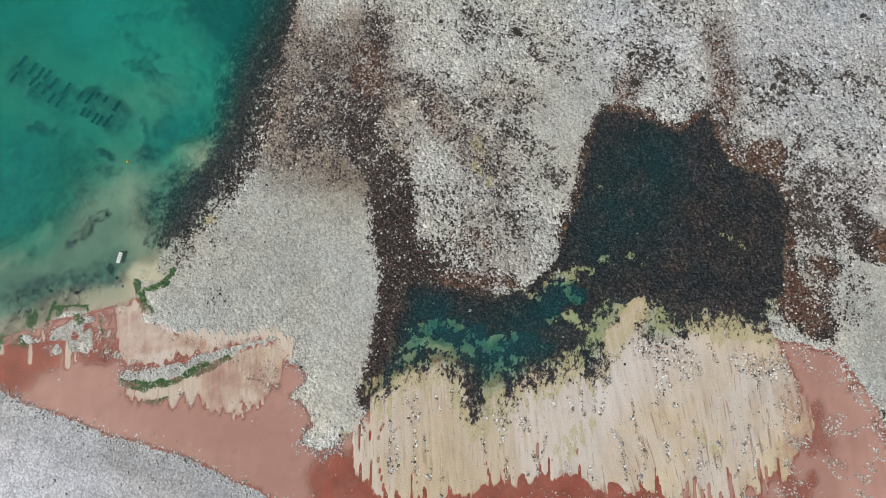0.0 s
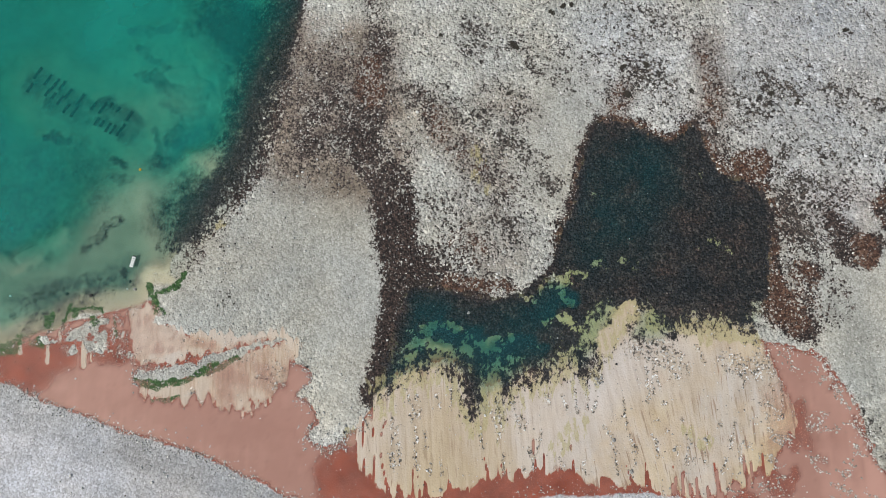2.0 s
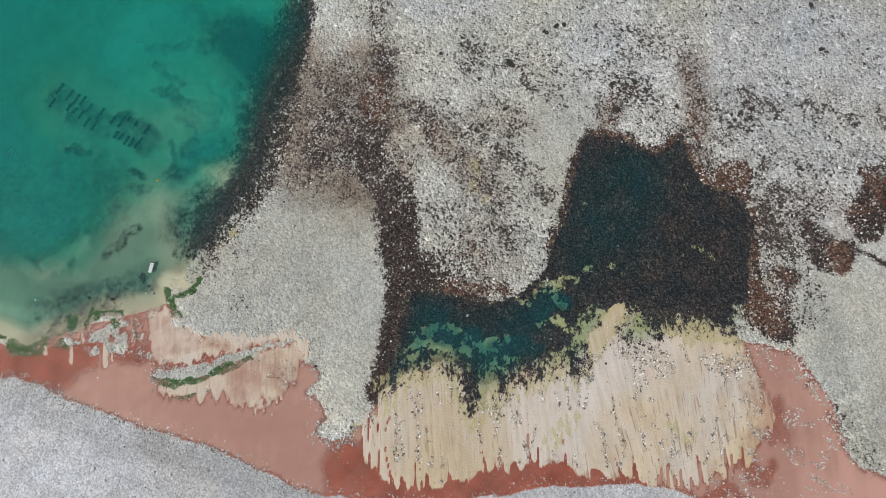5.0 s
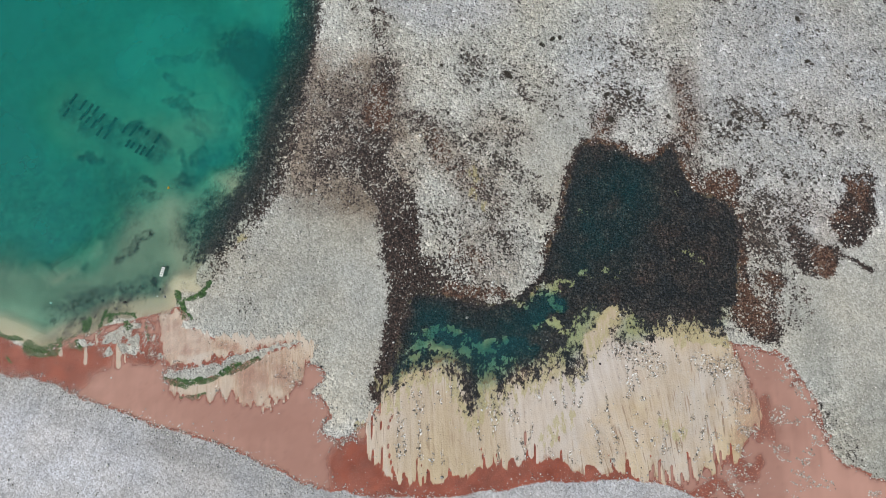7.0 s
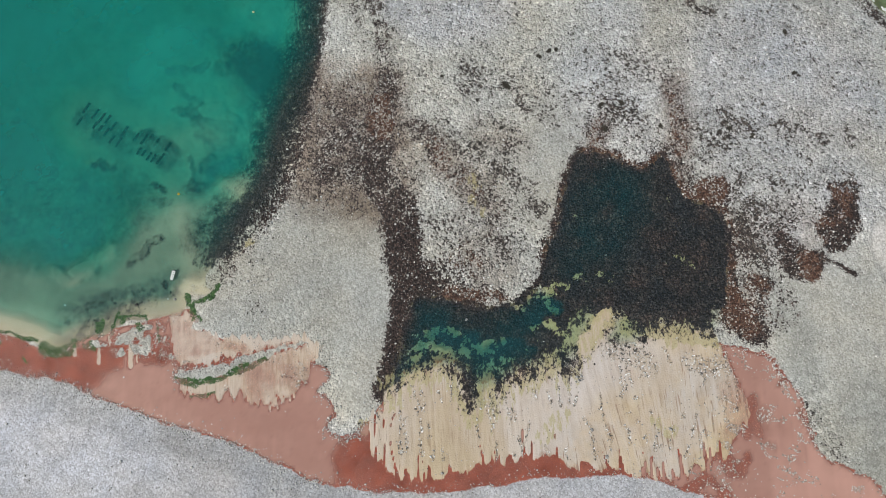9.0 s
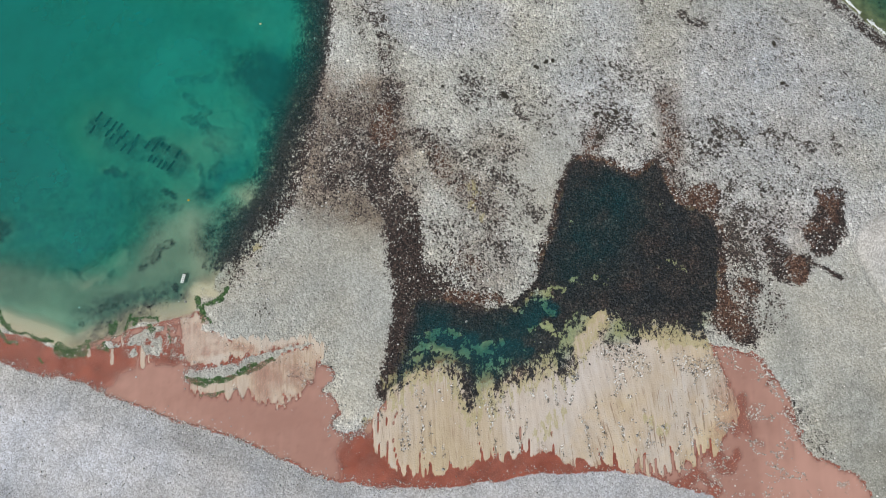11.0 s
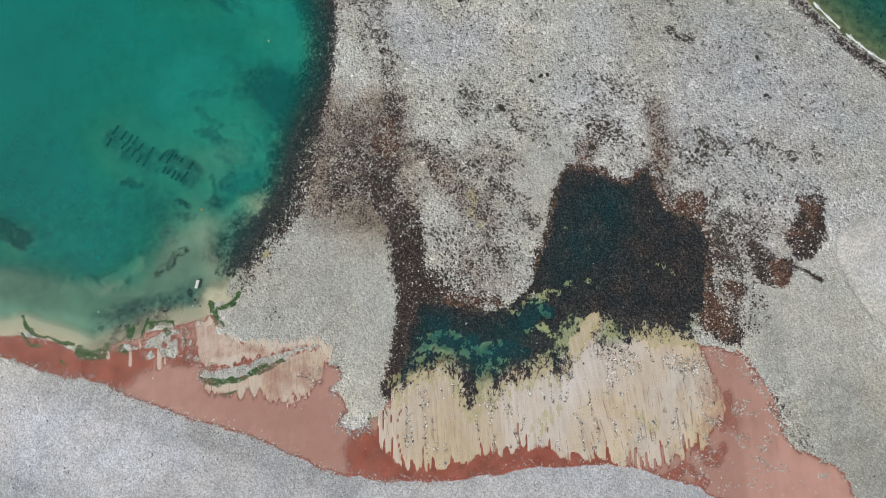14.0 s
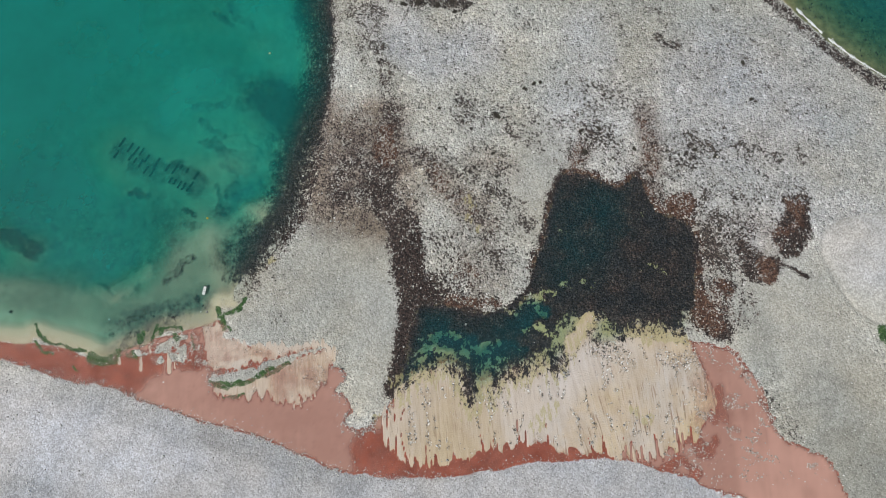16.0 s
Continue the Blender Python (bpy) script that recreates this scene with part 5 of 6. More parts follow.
F["rind"] = (1 - 0.85 * ridge) * np.maximum(strokes(RIND, WX, WY), 0.62 * np.exp(-(((F["pool"] + 0.9 + 2.0 * FINGER) / 3.4) ** 2)) * smooth(south_line - Y, -3, 1) * smooth(-X, -34, -24) * smooth(F["cream"], -1.5, 0.5))
reach_s = 3.2 + 3.4 * np.exp(-(((X - 20) / 17) ** 2))
edge_s = F["pool"] + (1.0 + 0.7 * reach_s) * FINGER
southern = np.clip(0.42 + 0.45 * edge_s / reach_s, 0, 1)
side = smooth(south_line - Y + 3.5 * fuzz(X, Y, 5, 4, 0.6, seed=34), -3.5, 3.5)
tidy = smooth(F["pool"] + 0.5 * north + 1.1 * north * fuzz(X, Y, 1.6, 4, 0.75, seed=50), -0.9, 1.1)
weed_p = (1 - 0.9 * ridge) * np.clip(1.05 - strokes(OPEN_A + OPEN_B, CX, CY) * np.clip(1 + 3.2 * fuzz(X, Y, 1.3, 4, 0.8, seed=37), 0, 1.8) - zones(OPEN_ZONES, BX, BY), 0, 1.1) * (tidy + (southern - tidy) * side)
belt = 0.46 * (1 - ridge) * np.exp(-((F["pool"] / reach_s) ** 2)) * (1 + 0.9 * FINGER) * smooth(south_line - Y, -1, 2) * smooth(F["pool"], -6, -1)
F["weed"] = np.maximum.reduce([weed_l, weed_p, np.where(X < 70, belt, 0), 0.30 * smooth(F["sea"], 1.5, 4)])

# heights: banks of shingle over beds of water
wet = np.maximum.reduce([F["lagoon"], F["sea"], F["pool"], F["red"]])
land = 0.04 + 1.3 * (1 - np.exp(np.minimum(wet, 0) / 12)) + 0.10 * fuzz(X, Y, 3, 4, seed=12) * smooth(-wet, 0, 3) + 0.3 * fuzz(X, Y, 25, 3, seed=13) * smooth(-wet, 2, 15)
bank = area(BANK, X, Y)
land = land - 0.3 * smooth(bank, -0.2, 1.0)
shelf = smooth(area(SHELF, BX, BY), -6, 5)
F["shelf"] = shelf
deep = 3.6 * (1 - shelf) + 0.75 * shelf
deep = deep + 1.6 * smooth(-X, 70, 125) * (1 - shelf)
deep = deep + (0.25 + 1.3 * (1 - shelf)) * fuzz(X, Y, 12, 6, 0.65, seed=14)
shallow = np.exp(-(((X + 45) / 12) ** 2) - ((Y - 11) / 9) ** 2)
lag = np.maximum(F["lagoon"], 0)
d_lag = np.minimum((0.06 + 0.16 * smooth(Y, 50, 70)) * lag + (0.30 - 0.25 * shallow) * np.maximum(lag - 3.5 - 2.0 * smooth(Y, 22, 36), 0), np.maximum(deep, 0.1)) * (1 - 0.72 * shoal) * (1 - strokes(SHALLOWS, BX, BY)) * (1 - 0.3 * smooth(weed_l, 0.2, 1.0))
d_sea = np.minimum(np.maximum(F["sea"], 0) * 0.06 + 0.014 * np.maximum(F["sea"], 0) ** 1.6, 6.0)
d_pool = np.maximum(F["pool"], 0)
d_pool = np.minimum(d_pool * 0.16, 0.04 + 0.2 * zones(OPEN_ZONES, BX, BY) + (0.4 * zones(SLATE, BX, BY) * (1 + 1.1 * fuzz(X, Y, 2.6, 4, 0.65, seed=44)) + 2.0 * strokes(TEAL, BX - X + CX, BY - Y + CY) * (1 + 1.3 * fuzz(X, Y, 2.2, 4, 0.65, seed=35))) * (1 - 0.6 * strokes(OLIVE, CX, CY)) * (1 + 0.8 * fuzz(X, Y, 5, 5, 0.65, seed=26)))
soft_edge = smooth(-X, 18, 26)
d_red = np.clip(np.minimum(F["red"] * 0.12, 0.012 + 0.105 * smooth(-F["cream"], -0.1 - 0.3 * soft_edge, 0.9 + 0.5 * soft_edge)), 0.0, 0.7)
pink = strokes(PINK, BX, BY)
d_red = d_red + 0.06 * soft_edge * np.clip(-0.05 + 1.6 * fuzz(X, Y, 6, 5, 0.65, seed=47) + 0.5 * comb, 0, 1) * smooth(F["red"], 0, 1)
mat = strokes(MAT, CX, CY)
d_red = d_red + 0.14 * pink ** 2 * (1 + 0.9 * FINGER) * smooth(F["red"], 0, 2)
d_red = d_red * (1 - 0.96 * mat)
east = smooth(X, 46, 60) * smooth(F["red"], 0, 3 - 2 * smooth(X, 56, 64))
film = 0.24 * smooth(X - 0.2 * Y, 48, 77) ** 1.25 * (1 + 0.5 * FINGER + 0.5 * fuzz(X, Y, 5, 4, 0.6, seed=33)) * east
d_red = np.where(F["red"] > 0, np.maximum(np.where(X > 54, np.minimum(d_red, 0.2), d_red), film) * (1 - 0.93 * mat), 0)
depth_all = np.maximum.reduce([d_lag, d_sea, d_pool, d_red])
Z = np.where(wet < 0, land, -depth_all + 0.02 * fuzz(X, Y, 1.5, 3, seed=15))
Z = Z + np.where((F["pool"] < 0) & (F["lagoon"] < 0) & (F["red"] > 0), 0.035 * smooth(F["cream"], 0, 0.8) * (1 - smooth(pink, 0, 0.9)) * (1 - smooth(film, 0.0, 0.015)) * (1 + 0.4 * fuzz(SX * 4, Y, 6, 3, seed=16)), 0)
line_up = smooth(-np.abs(fuzz(SX * 5, Y, 12, 2, 0.5, seed=21)), -0.12, 0.0) * smooth(fuzz(X, Y, 5, 3, seed=22), -0.1, 0.3)
runnels = strokes(RUNNELS_A + RUNNELS_B + RUNNELS_C + RUNNELS_D, X + 0.5 * fuzz(X, Y, 1.5, 3, seed=42), Y)
F["pebbly"] = np.clip(0.12 * line_up + 0.8 * runnels + strokes(STONY + STONY_B, CX, CY), 0, 1) * smooth(F["cream"], -2, 0.5)


def sheet(name, x, y, z, keep, attrs, material):
    """A mesh over grid lines, of the cells in keep, with values on its vertices."""
    rows, cols = x.shape
    idx = np.arange(rows * cols).reshape(rows, cols)
    quads = np.stack([idx[:-1, :-1], idx[:-1, 1:], idx[1:, 1:], idx[1:, :-1]], -1)[keep]
    used, inv = np.unique(quads, return_inverse=True)
    inv = inv.reshape(-1)
    me = bpy.data.meshes.new(name)
    me.vertices.add(len(used))
    me.vertices.foreach_set("co", np.stack([x.ravel()[used], y.ravel()[used], z.ravel()[used]], -1).astype(np.float32).ravel())
    me.loops.add(len(inv))
    me.loops.foreach_set("vertex_index", inv.astype(np.int32))
    n = len(inv) // 4
    me.polygons.add(n)
    me.polygons.foreach_set("loop_start", np.arange(0, 4 * n, 4, dtype=np.int32))
    me.polygons.foreach_set("use_smooth", np.ones(n, bool))
    me.update(calc_edges=True)
    for key, values in attrs.items():
        me.attributes.new(key, "FLOAT", "POINT").data.foreach_set("value", values.ravel()[used].astype(np.float32))
    me.materials.append(material)
    return new(name, me)


ground = sheet("ground", X, Y, Z, np.ones((len(GY) - 1, len(GX) - 1), bool), {k: v for k, v in F.items() if k != "milk"}, GROUND)
tagged(ground, "pale grey shingle ground with stained patches and mud beds", "ground", kind="structure")


def water(name, field, level, label, material):
    """A level sheet of water; past the edge of its body the film thins out to nothing."""
    x, y, z, f = X[::2, ::2], Y[::2, ::2], Z[::2, ::2], field[::2, ::2]
    on = f > -1.2
    keep = on[:-1, :-1] | on[1:, :-1] | on[:-1, 1:] | on[1:, 1:]
    ob = sheet(name, x, y, np.full_like(z, level), keep, {"depth": np.maximum(level - z, 0) * smooth(f, -0.6, 0.2), "milk": F["milk"][::2, ::2]}, material)
    return tagged(ob, label, "water", kind="structure")


water("water_lagoon", F["lagoon"], 0.0, "turquoise lagoon water, clear over weed and sand", LAGOON_WATER)
water("water_pool", F["pool"], 0.004, "dark still pool water over black weed", POOL_WATER)
water("water_channel", np.minimum(F["red"], np.minimum(-0.6 - F["pool"], 0.1 - F["lagoon"])), 0.008, "opaque pink red brine in a shallow channel", RED_WATER)
water("water_sea", F["sea"], -0.004, "green sea water along a shingle shore", SEA_WATER)

# ---- loose stones ----
rng = np.random.RandomState(3)


def at(field, x, y):
    """A value of the plan at places in metres."""
    i = np.clip(np.searchsorted(GX, x), 0, len(GX) - 1)
    j = np.clip(np.searchsorted(GY, y), 0, len(GY) - 1)
    return field[j, i]


PHI = (1 + 5 ** 0.5) / 2
ICO = np.array([(-1, PHI, 0), (1, PHI, 0), (-1, -PHI, 0), (1, -PHI, 0), (0, -1, PHI), (0, 1, PHI), (0, -1, -PHI), (0, 1, -PHI), (PHI, 0, -1), (PHI, 0, 1), (-PHI, 0, -1), (-PHI, 0, 1)]) / 1.9
ICO_F = np.array([(0, 11, 5), (0, 5, 1), (0, 1, 7), (0, 7, 10), (0, 10, 11), (1, 5, 9), (5, 11, 4), (11, 10, 2), (10, 7, 6), (7, 1, 8), (3, 9, 4), (3, 4, 2), (3, 2, 6), (3, 6, 8), (3, 8, 9), (4, 9, 5), (2, 4, 11), (6, 2, 10), (8, 6, 7), (9, 8, 1)])


def pebbles(name, x, y, size, flat, material, label, lift=0.25, level=None):
    """Many rough stones as one object."""
    n = len(x)
    base = ICO[None] * (1 + 0.28 * (rng.rand(n, 12, 1) - 0.5))
    scale = size[:, None] * np.stack([0.75 + 0.5 * rng.rand(n), 0.75 + 0.5 * rng.rand(n), flat * (0.8 + 0.4 * rng.rand(n))], -1)
    v = base * scale[:, None] * 0.5
    a = rng.rand(n) * 6.283
    c, s_ = np.cos(a)[:, None], np.sin(a)[:, None]
    vx, vy = v[..., 0] * c - v[..., 1] * s_, v[..., 0] * s_ + v[..., 1] * c
    z = (at(Z, x, y) if level is None else np.full(n, level)) + size * flat * lift
    co = np.stack([vx + x[:, None], vy + y[:, None], v[..., 2] + z[:, None]], -1).astype(np.float32)
    tri = (ICO_F[None] + 12 * np.arange(n)[:, None, None]).astype(np.int32)
    me = bpy.data.meshes.new(name)
    me.vertices.add(12 * n)
    me.vertices.foreach_set("co", co.ravel())
    me.loops.add(60 * n)
    me.loops.foreach_set("vertex_index", tri.ravel())
    me.polygons.add(20 * n)
    me.polygons.foreach_set("loop_start", np.arange(0, 60 * n, 3, dtype=np.int32))
    me.update(calc_edges=True)
    me.materials.append(material)
    return tagged(new(name, me), label, "stones", kind="stuff")


def scatter(count, weight, box=(-122, 116, -38, 98)):
    """Places drawn at random, as thick as the weight says (0 to 1)."""
    x = box[0] + (box[1] - box[0]) * rng.rand(count)
    y = box[2] + (box[3] - box[2]) * rng.rand(count)
    ok = rng.rand(count) < at(weight, x, y)
    return x[ok], y[ok]


shore = smooth(-wet, 0.0, 1.0)
pale_w = shore * (0.6 * (1 - 0.85 * smooth(F["brown"], 0.05, 0.6))) * (1 - 0.97 * F["fine"])
px, py = scatter(52000, pale_w)
pebbles("shingle_stones", px, py, 0.17 + 0.38 * rng.rand(len(px)) ** 3, 0.7, PALE_STONE, "loose pale grey beach stones on the shingle")
dark_w = shore * np.clip(0.02 + 1.1 * F["mottle"], 0, 1) * (0.2 + 0.8 * (fuzz(X, Y, 3, 4, seed=20) > 0.05)) * (1 - 0.8 * F["fine"])
px, py = scatter(60000, dark_w)
pebbles("weedy_stones", px, py, 0.14 + 0.34 * rng.rand(len(px)) ** 3, 0.6, DARK_STONE, "dark weed-covered stones in drifts on the shingle")
mud_w = smooth(F["red"], -0.5, 0.5) * smooth(-F["pool"], -1.0, 0.3) * np.clip(0.17 * np.exp(-((red_reach / 1.3) ** 2)) + 0.01 + 0.04 * line_up * smooth(F["cream"], -3, 0) + 0.34 * runnels + 0.75 * rubble + (0.4 + 0.25 * smooth(X, 45, 55)) * strokes(STONY + STONY_B, CX, CY) + 0.004, 0, 1)
px, py = scatter(170000, mud_w, (-105, 92, -36, 12))
pebbles("mud_stones", px, py, 0.11 + 0.24 * rng.rand(len(px)) ** 2.5, 0.55, MUD_STONE, "pale stones strewn over cream silt and red mud, dark pebbles as their undershadow")
grit_w = np.exp(-(((red_reach - 0.3) / np.where(Y < -10, 1.3, 0.9)) ** 2)) * smooth(-F["cream"], 0.2, 1.2) * smooth(-F["pool"], 0.5, 1.5) * smooth(-F["lagoon"], 2.5, 4.5) * np.clip(0.75 + 1.5 * fuzz(X, Y, 3, 4, 0.65, seed=46), 0, 1)
grit_w = grit_w * (1 - 0.85 * smooth(X, -16, -4) * smooth(-Y, 16, 20))
px, py = scatter(190000, 0.7 * grit_w, (-122, 92, -38, 10))
pebbles("edge_stones", px, py, 0.13 + 0.26 * rng.rand(len(px)) ** 2, 0.7, PALE_STONE, "pale stones thinning out from shingle into red brine", lift=0.4)
islet_w = 0.5 * smooth(X - 0.3 * Y, 50, 62) * smooth(red_reach, 0.3, 1.5) * smooth(Y, -32, -24) * smooth(fuzz(X + 0.5 * Y, 1.3 * Y, 2.6, 4, 0.7, seed=48), 0.12, 0.3)
px, py = scatter(60000, islet_w, (46, 92, -34, 6))
pebbles("brine_stones", px, py, 0.13 + 0.26 * rng.rand(len(px)) ** 2, 0.6, MUD_STONE, "clusters of grey stones breaking the pink brine", level=0.0)
spark_w = np.clip(smooth(F["brown"], 0.3, 0.8) * shore + 0.008 * smooth(F["pool"], -3, 0) * north, 0, 1)
px, py = scatter(17000, spark_w * (1 - 0.85 * F["stain"]) * (1 - 0.6 * smooth(14 - Y, 0, 3) * smooth(-X, 8, 10)), (-40, 90, -5, 90))
pebbles("bleached_stones", px, py, 0.17 + 0.28 * rng.rand(len(px)) ** 3, 0.8, BLEACHED, "small bleached stones among brown weed-stained shingle")

# ---- things ----
WHITE_PAINT = plain("white_paint", (0.72, 0.72, 0.70), 0.6, 0.12, 4.0)
DARK_FLOAT = plain("dark_float", (0.03, 0.035, 0.04), 0.6, 0.3, 5.0)
BUOY_YELLOW = plain("buoy_yellow", (0.75, 0.42, 0.03), 0.45, 0.12, 8.0)
BUOY_CREAM = plain("buoy_cream", (0.80, 0.66, 0.35), 0.45, 0.12, 8.0)
RACK_STEEL = plain("rusty_steel", (0.04, 0.03, 0.024), 0.8, 0.4, 5.0)
MESH_BAG = plain("weedy_mesh_bag", (0.006, 0.008, 0.007), 1.0, 0.5, 6.0)
MESH_BAG.node_tree.nodes["Principled BSDF"].inputs["Specular IOR Level"].default_value = 0.05
ROCK_GREY = plain("grey_rock", (0.34, 0.33, 0.31), 0.9, 0.45, 3.0)
ROCK_DARK = plain("dark_rock", (0.035, 0.03, 0.028), 0.85, 0.5, 3.0)
ROCK_PALE = plain("pale_rock", (0.68, 0.67, 0.64), 0.85, 0.2, 3.0)
FOAM = plain("sea_foam", (0.82, 0.84, 0.84), 0.7, 0.08, 2.0)
DRY_WEED = plain("dry_weed", (0.035, 0.030, 0.022), 0.95, 0.5, 4.0)


def part(name, bm, material, parent, label=""):
    """Link a bmesh as one mesh object under a thing or under a part."""
    me = bpy.data.meshes.new(name)
    bm.to_mesh(me)
    bm.free()
    me.materials.append(material)
    ob = new(name, me)
    ob.parent = parent
    return tagged(ob, label)


def box(bm, size, where, turn=0.0, bevel=0.02):
    m = Matrix.Translation(where) @ Matrix.Rotation(turn, 4, "Z") @ Matrix.Diagonal((*size, 1))
    made = bmesh.ops.create_cube(bm, size=1.0, matrix=m)
    edges = list({e for v in made["verts"] for e in v.link_edges})
    bmesh.ops.bevel(bm, geom=edges, offset=bevel, segments=1, affect="EDGES")


def rod_between(bm, a, b, radius, sides=8):
    a, b = Vector(a), Vector(b)
    m = Matrix.Translation((a + b) / 2) @ (b - a).to_track_quat("Z", "Y").to_matrix().to_4x4()
    bmesh.ops.create_cone(bm, cap_ends=True, segments=sides, radius1=radius, radius2=radius, depth=(b - a).length, matrix=m)


def empty(name, m, label, category, group=""):
    ob = new(name)
    ob.empty_display_size = 0.3
    ob.matrix_basis = m
    return tagged(ob, label, category, group)


def ground_z(x, y):
    return float(at(Z, np.array([x]), np.array([y]))[0])


# a small white raft, moored in the shallows
raft = empty("raft", pose(-61.47, 16.37, -0.06, 0, 0, -12), "small white slatted raft floating in shallow water", "raft")
for side in (-0.25, 0.25):
    bm = bmesh.new()
    box(bm, (0.14, 2.0, 0.16), (side, 0, 0.10), 0, 0.03)
    part("beam", bm, WHITE_PAINT, raft)
for k in range(5):
    bm = bmesh.new()
    box(bm, (0.70, 0.30, 0.05), (0, -0.85 + 0.42 * k, 0.21), 0, 0.015)
    part("slat", bm, WHITE_PAINT, raft)
bm = bmesh.new()
box(bm, (0.66, 0.24, 0.26), (0, 1.10, 0.12), 0, 0.08)
part("float", bm, DARK_FLOAT, raft, "dark plastic float")


def buoy(x, y, size, coat, label):
    """A round mooring buoy with a waist ring, a lug on top and its line to the bed."""
    top = empty("buoy", pose(x, y, 0.0), label, "buoy", "mooring buoys")
    bm = bmesh.new()
    bmesh.ops.create_uvsphere(bm, u_segments=20, v_segments=12, radius=size / 2, matrix=Matrix.Translation((0, 0, size * 0.2)) @ Matrix.Diagonal((1, 1, 0.9, 1)))
    for f in bm.faces:
        f.smooth = True
    part("ball", bm, coat, top)
    bm = bmesh.new()
    bmesh.ops.create_cone(bm, cap_ends=True, segments=20, radius1=size * 0.55, radius2=size * 0.55, depth=size * 0.08, matrix=Matrix.Translation((0, 0, size * 0.2)))
    part("ring", bm, coat, top)
    bm = bmesh.new()
    rod_between(bm, (0, 0, size * 0.6), (0, 0, size * 0.8), size * 0.09)
    part("lug", bm, DARK_FLOAT, top)
    bm = bmesh.new()
    rod_between(bm, (0, 0, size * -0.2), (0.3, 0.2, ground_z(x, y)), 0.015, 5)
    part("line", bm, DARK_FLOAT, top)


buoy(-61.67, 34.53, 0.50, BUOY_YELLOW, "yellow orange mooring buoy floating on the lagoon")
buoy(-47.48, 78.64, 0.50, BUOY_CREAM, "pale yellow mooring buoy floating on the lagoon")


def rack(x, y, turn, length, width, bags):
    """A low steel table on the lagoon bed with mesh bags lying on it."""
    top = empty("oyster_rack", pose(x, y, ground_z(x, y), 0, 0, turn), "sunken steel rack carrying dark weedy mesh bags", "oyster rack", "sunken oyster racks")
    high = 0.12
    for side in (-1, 1):
        bm = bmesh.new()
        rod_between(bm, (side * width * 0.4, -length / 2, high), (side * width * 0.4, length / 2, high), 0.04)
        part("rail", bm, RACK_STEEL, top)
        for end in (-1, 1):
            bm = bmesh.new()
            rod_between(bm, (side * width * 0.4, end * length * 0.42, -0.25), (side * width * 0.4, end * length * 0.42, high), 0.035)
            part("leg", bm, RACK_STEEL, top)
    for end in (-1, 1):
        bm = bmesh.new()
        rod_between(bm, (-width * 0.42, end * length * 0.42, high - 0.05), (width * 0.42, end * length * 0.42, high - 0.05), 0.03)
        part("crossbar", bm, RACK_STEEL, top)
    for k in range(bags):
        bm = bmesh.new()
        step = length / bags
        box(bm, (width * (0.85 + 0.15 * random.random()), step * 0.94, 0.16 + 0.06 * random.random()), (0.05 * (random.random() - 0.5), -length / 2 + step * (k + 0.5), high + 0.12), 0.15 * (random.random() - 0.5), 0.06)
        part("mesh_bag", bm, MESH_BAG, top)


# two fields of racks: centre and length of each, along the same heading
RACKS = [
    (-86.05, 55.90, 2.9, 0.50, 4),
    (-87.35, 52.75, 2.3, 0.50, 3),
    (-83.85, 54.50, 2.8, 0.50, 4),
    (-82.35, 53.60, 2.8, 0.50, 3),
    (-80.80, 53.25, 2.3, 0.50, 3),
    (-83.70, 51.75, 1.9, 0.50, 2),
    (-82.25, 50.90, 1.7, 0.50, 2),
    (-80.80, 50.05, 2.4, 0.50, 3),
    (-79.40, 48.30, 2.3, 0.50, 3),
    (-79.30, 51.40, 2.5, 0.50, 3),
    (-76.50, 50.15, 2.8, 0.50, 4),
    (-77.70, 47.55, 2.6, 0.50, 3),
]
RACKS_EAST = [
    (-73.65, 48.75, 2.1, 0.50, 3),
    (-71.55, 48.10, 2.8, 0.50, 3),
    (-69.80, 48.75, 1.1, 0.50, 1),
    (-68.30, 47.70, 1.3, 0.50, 2),
    (-65.70, 46.15, 2.4, 0.50, 3),
    (-72.60, 45.30, 1.9, 0.50, 2),
    (-71.45, 44.85, 1.6, 0.50, 2),
    (-70.25, 44.05, 2.2, 0.50, 3),
    (-69.00, 43.45, 2.2, 0.50, 3),
    (-67.65, 42.95, 2.0, 0.50, 2),
    (-66.90, 44.05, 1.4, 0.50, 2),
]
for x, y, length, width, bags in RACKS + RACKS_EAST:
    rack(x, y, -31 + 5 * (random.random() - 0.5), length, width, bags)


def boulder(x, y, size, coat, label, flat=0.7, sink=0.2):
    """A worn boulder: an uneven, weathered lump, partly bedded."""
    bm = bmesh.new()
    bmesh.ops.create_icosphere(bm, subdivisions=2, radius=0.5)
    off = Vector((x * 0.7, y * 0.7, size * 9))
    for v in bm.verts:
        n = v.co.normalized()
        k = 1 + 0.55 * noise.noise(n * 1.5 + off) + 0.22 * noise.noise(n * 4 + off)
        v.co = Vector((n.x * 1.1, n.y * 0.85, n.z * flat)) * 0.42 * k * size
    me = bpy.data.meshes.new("boulder")
    bm.to_mesh(me)
    bm.free()
    me.materials.append(coat)
    ob = new("boulder", me)
    ob.matrix_basis = pose(x, y, ground_z(x, y) + size * flat * (0.5 - sink), 0, 0, random.random() * 360)
    return tagged(ob, label, "boulder", "loose boulders")


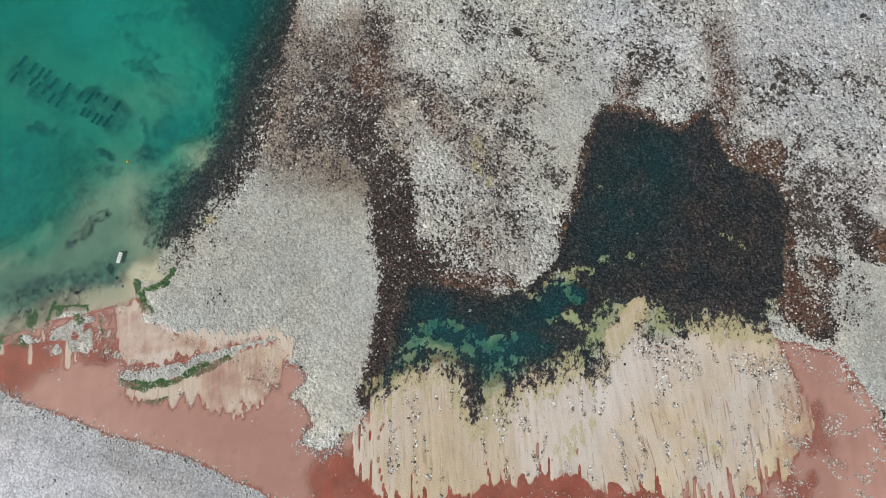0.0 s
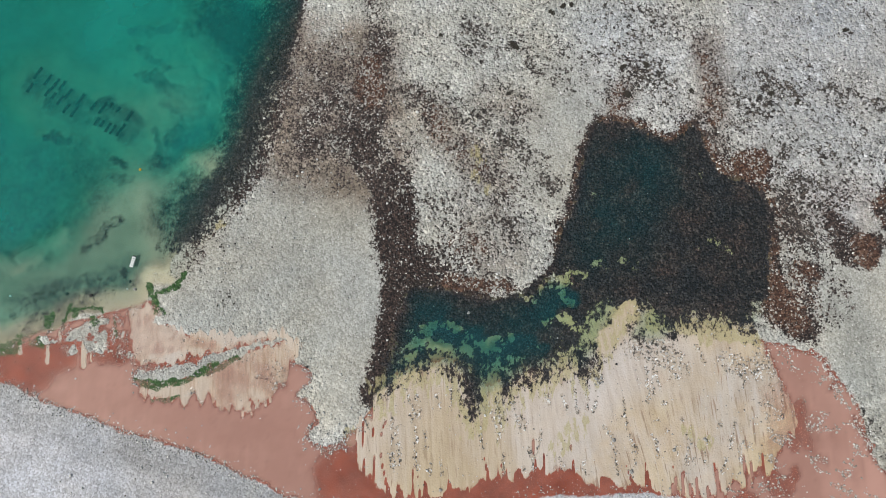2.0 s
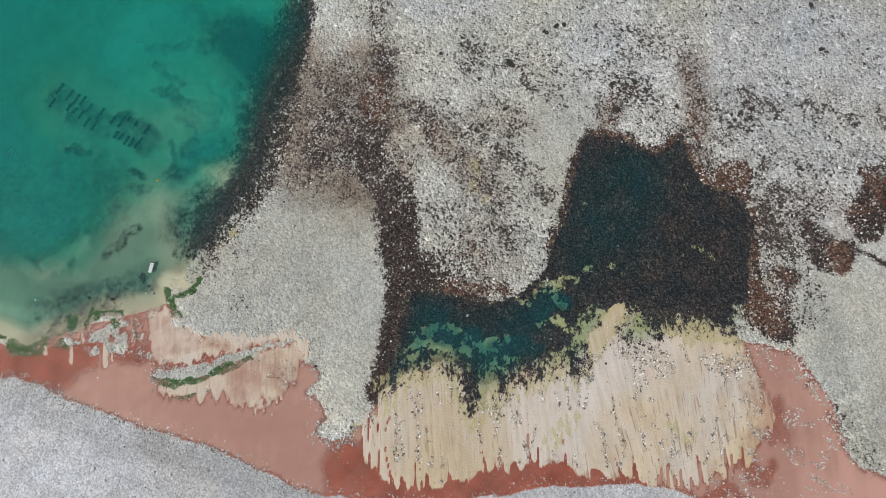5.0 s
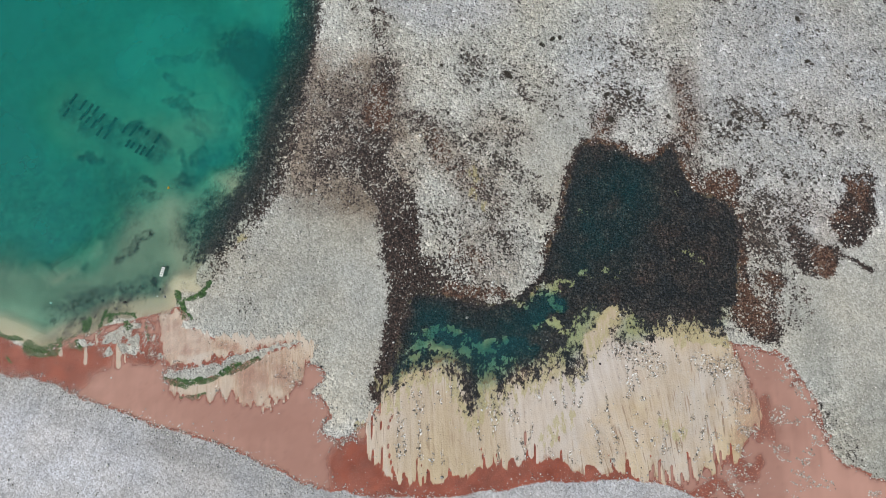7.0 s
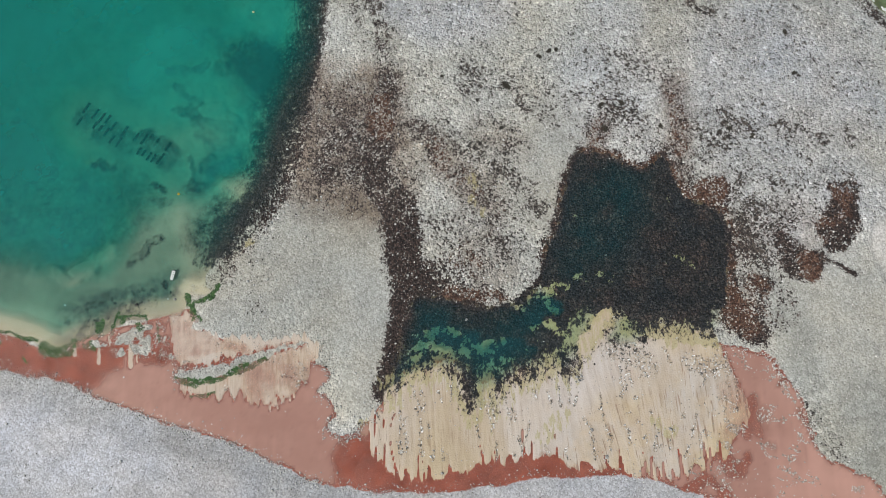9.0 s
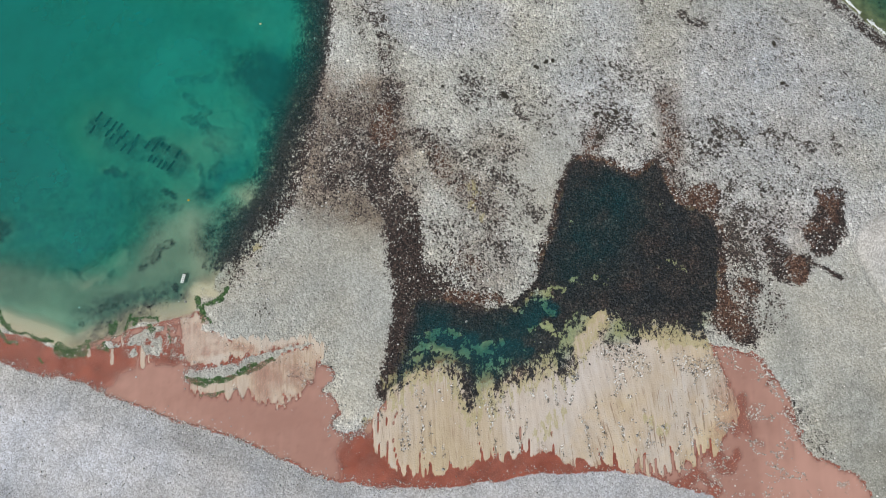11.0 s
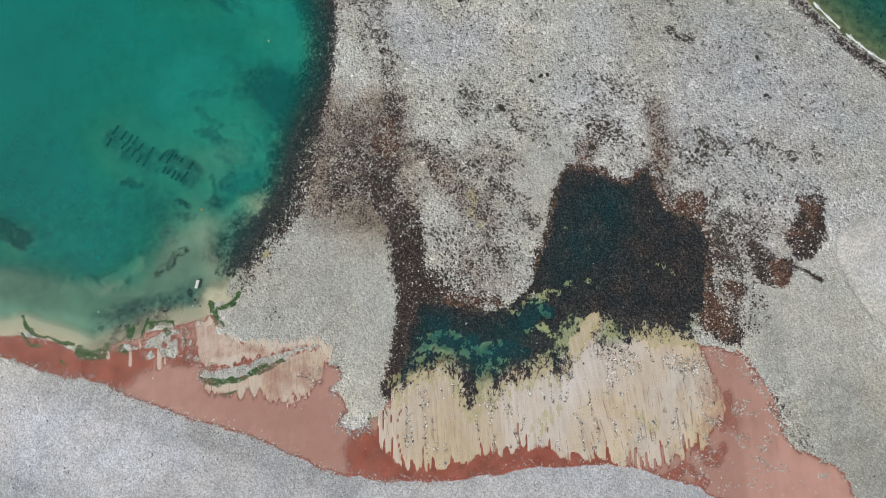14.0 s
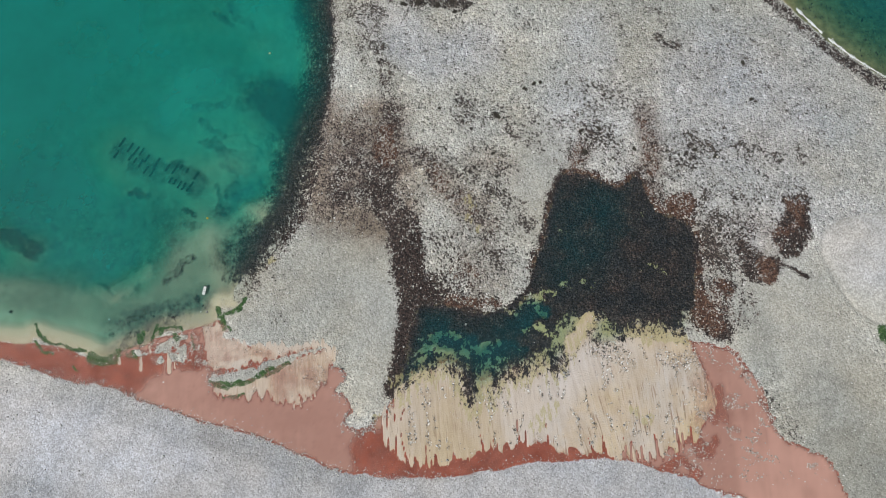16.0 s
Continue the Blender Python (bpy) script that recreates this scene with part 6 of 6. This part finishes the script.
for x, y, size in [(24.93, -4.98, 0.8), (25.8, -4.88, 0.7), (25.28, -5.74, 0.75), (25.97, -5.55, 0.55), (24.69, -6.03, 0.5)]:
    boulder(x, y, size, ROCK_GREY, "grey boulder in a small cluster on wet silt")
for x, y, size in [(-27.45, -3.04, 0.6), (-109.37, 12.26, 0.9), (-68.92, 10.03, 0.8), (-61.84, 12.69, 0.6), (-73.86, 10.39, 0.7), (-111.24, 18.83, 0.5), (-99.57, 20.39, 0.5), (28.62, -2.4, 0.5), (-20.24, -14.49, 0.5)]:
    boulder(x, y, size, ROCK_DARK, "dark weed-stained boulder bedded in the mud")
for x, y, size in [(2.1, 6.81, 0.7), (-60.65, 11.15, 0.7), (-62.22, 11.25, 0.45), (51.22, -2.43, 0.65), (-37.9, 44.88, 0.6), (58.77, 26.86, 0.8), (-84.91, 9.95, 0.5), (-70.17, -5.31, 0.5), (-2.99, -24.14, 0.7), (30.33, -20.83, 0.8), (27.5, -15.59, 0.8), (-5.39, -20.92, 0.6), (43.53, -15.41, 0.8), (37.96, -17.17, 0.7), (4.89, -11.47, 0.6)]:
    boulder(x, y, size, ROCK_PALE if size < 0.65 else ROCK_GREY, "pale grey boulder lying on silt and stones")


# stones big enough to stand out, along the runnels and the channel's edges
bx_, by_ = scatter(9000, np.clip(mud_w * 1.2, 0, 1), (-100, 88, -34, 10))
for k in range(min(len(bx_), 90)):
    boulder(float(bx_[k]), float(by_[k]), 0.26 + 0.24 * random.random() ** 2, (ROCK_GREY, ROCK_PALE, ROCK_GREY, ROCK_PALE, ROCK_GREY)[k % 5], ("grey", "bleached", "grey", "bleached", "dull grey")[k % 5] + " stone half sunk in silt along a runnel")


def weed_heap(x, y, size):
    """A flat, torn heap of dry black weed in one tangled mass."""
    bm = bmesh.new()
    bmesh.ops.create_icosphere(bm, subdivisions=4, radius=0.5)
    off = Vector((x * 1.3, y * 0.9, size * 5))
    for v in bm.verts:
        n = v.co.normalized()
        ragged = 1 + 0.9 * noise.noise(n * 2.2 + off) + 0.5 * noise.noise(n * 5 + off) + 0.3 * noise.noise(n * 11 + off)
        v.co = Vector((n.x * 0.62, n.y * 0.45, n.z * 0.22)) * max(ragged, 0.25) * size
    me = bpy.data.meshes.new("weed_heap")
    bm.to_mesh(me)
    bm.free()
    me.materials.append(DRY_WEED)
    ob = new("weed_heap", me)
    ob.matrix_basis = pose(x, y, ground_z(x, y) + 0.03, 0, 0, random.random() * 360)
    tagged(ob, "heap of dry black weed lying on pale shingle", "weed heap", "weed heaps")


for x, y, size in [(11.03, 59.76, 1.0), (11.65, 58.82, 1.3), (18.77, 66.17, 1.3), (21.16, 67.5, 1.2), (22.77, 67.76, 1.0), (-43.53, 9.01, 0.35), (-42.35, 9.72, 0.4), (-41.45, 8.4, 0.35), (-44.49, 8.1, 0.35),
                   (11.25, 59.14, 1.1), (-12.04, 91.02, 1.6), (-8.27, 91.55, 1.6), (-3.03, 90.39, 1.5), (0.74, 91.25, 1.4), (1.42, 88.43, 1.2), (33.06, 48.96, 1.3), (32.51, 54.64, 1.1), (36.96, 54.82, 1.2), (10.09, 49.18, 0.9), (-3.24, 61.47, 0.9), (74.49, 71.65, 1.1), (75.51, 61.55, 1.2), (45.26, 49.57, 1.1), (60.32, 48.68, 1.2), (65.11, 46.96, 1.2)]:
    weed_heap(x, y, size * 0.75)

# surf along the sea's edge
fx, fy = [], []
for lo, hi, wide in ((0.20, 0.44, 0.28), (0.50, 0.98, 0.36)):
    for k in range(900):
        t = lo + (hi - lo) * rng.rand()
        seg = SURF[min(int(t * (len(SURF) - 1)), len(SURF) - 2)], SURF[min(int(t * (len(SURF) - 1)) + 1, len(SURF) - 1)]
        w = t * (len(SURF) - 1) % 1
        off = wide * 0.5 * rng.randn() * (1.0 + 0.8 * math.sin(t * 60)) + 1.5
        fx.append(seg[0][0] * (1 - w) + seg[1][0] * w + off * 0.6)
        fy.append(seg[0][1] * (1 - w) + seg[1][1] * w + off * 0.6)
fx, fy = np.array(fx), np.array(fy)
pebbles("surf", fx, fy, 0.08 + 0.26 * rng.rand(len(fx)) ** 2, 0.3, FOAM, "white surf breaking along the shingle shore", level=0.03)
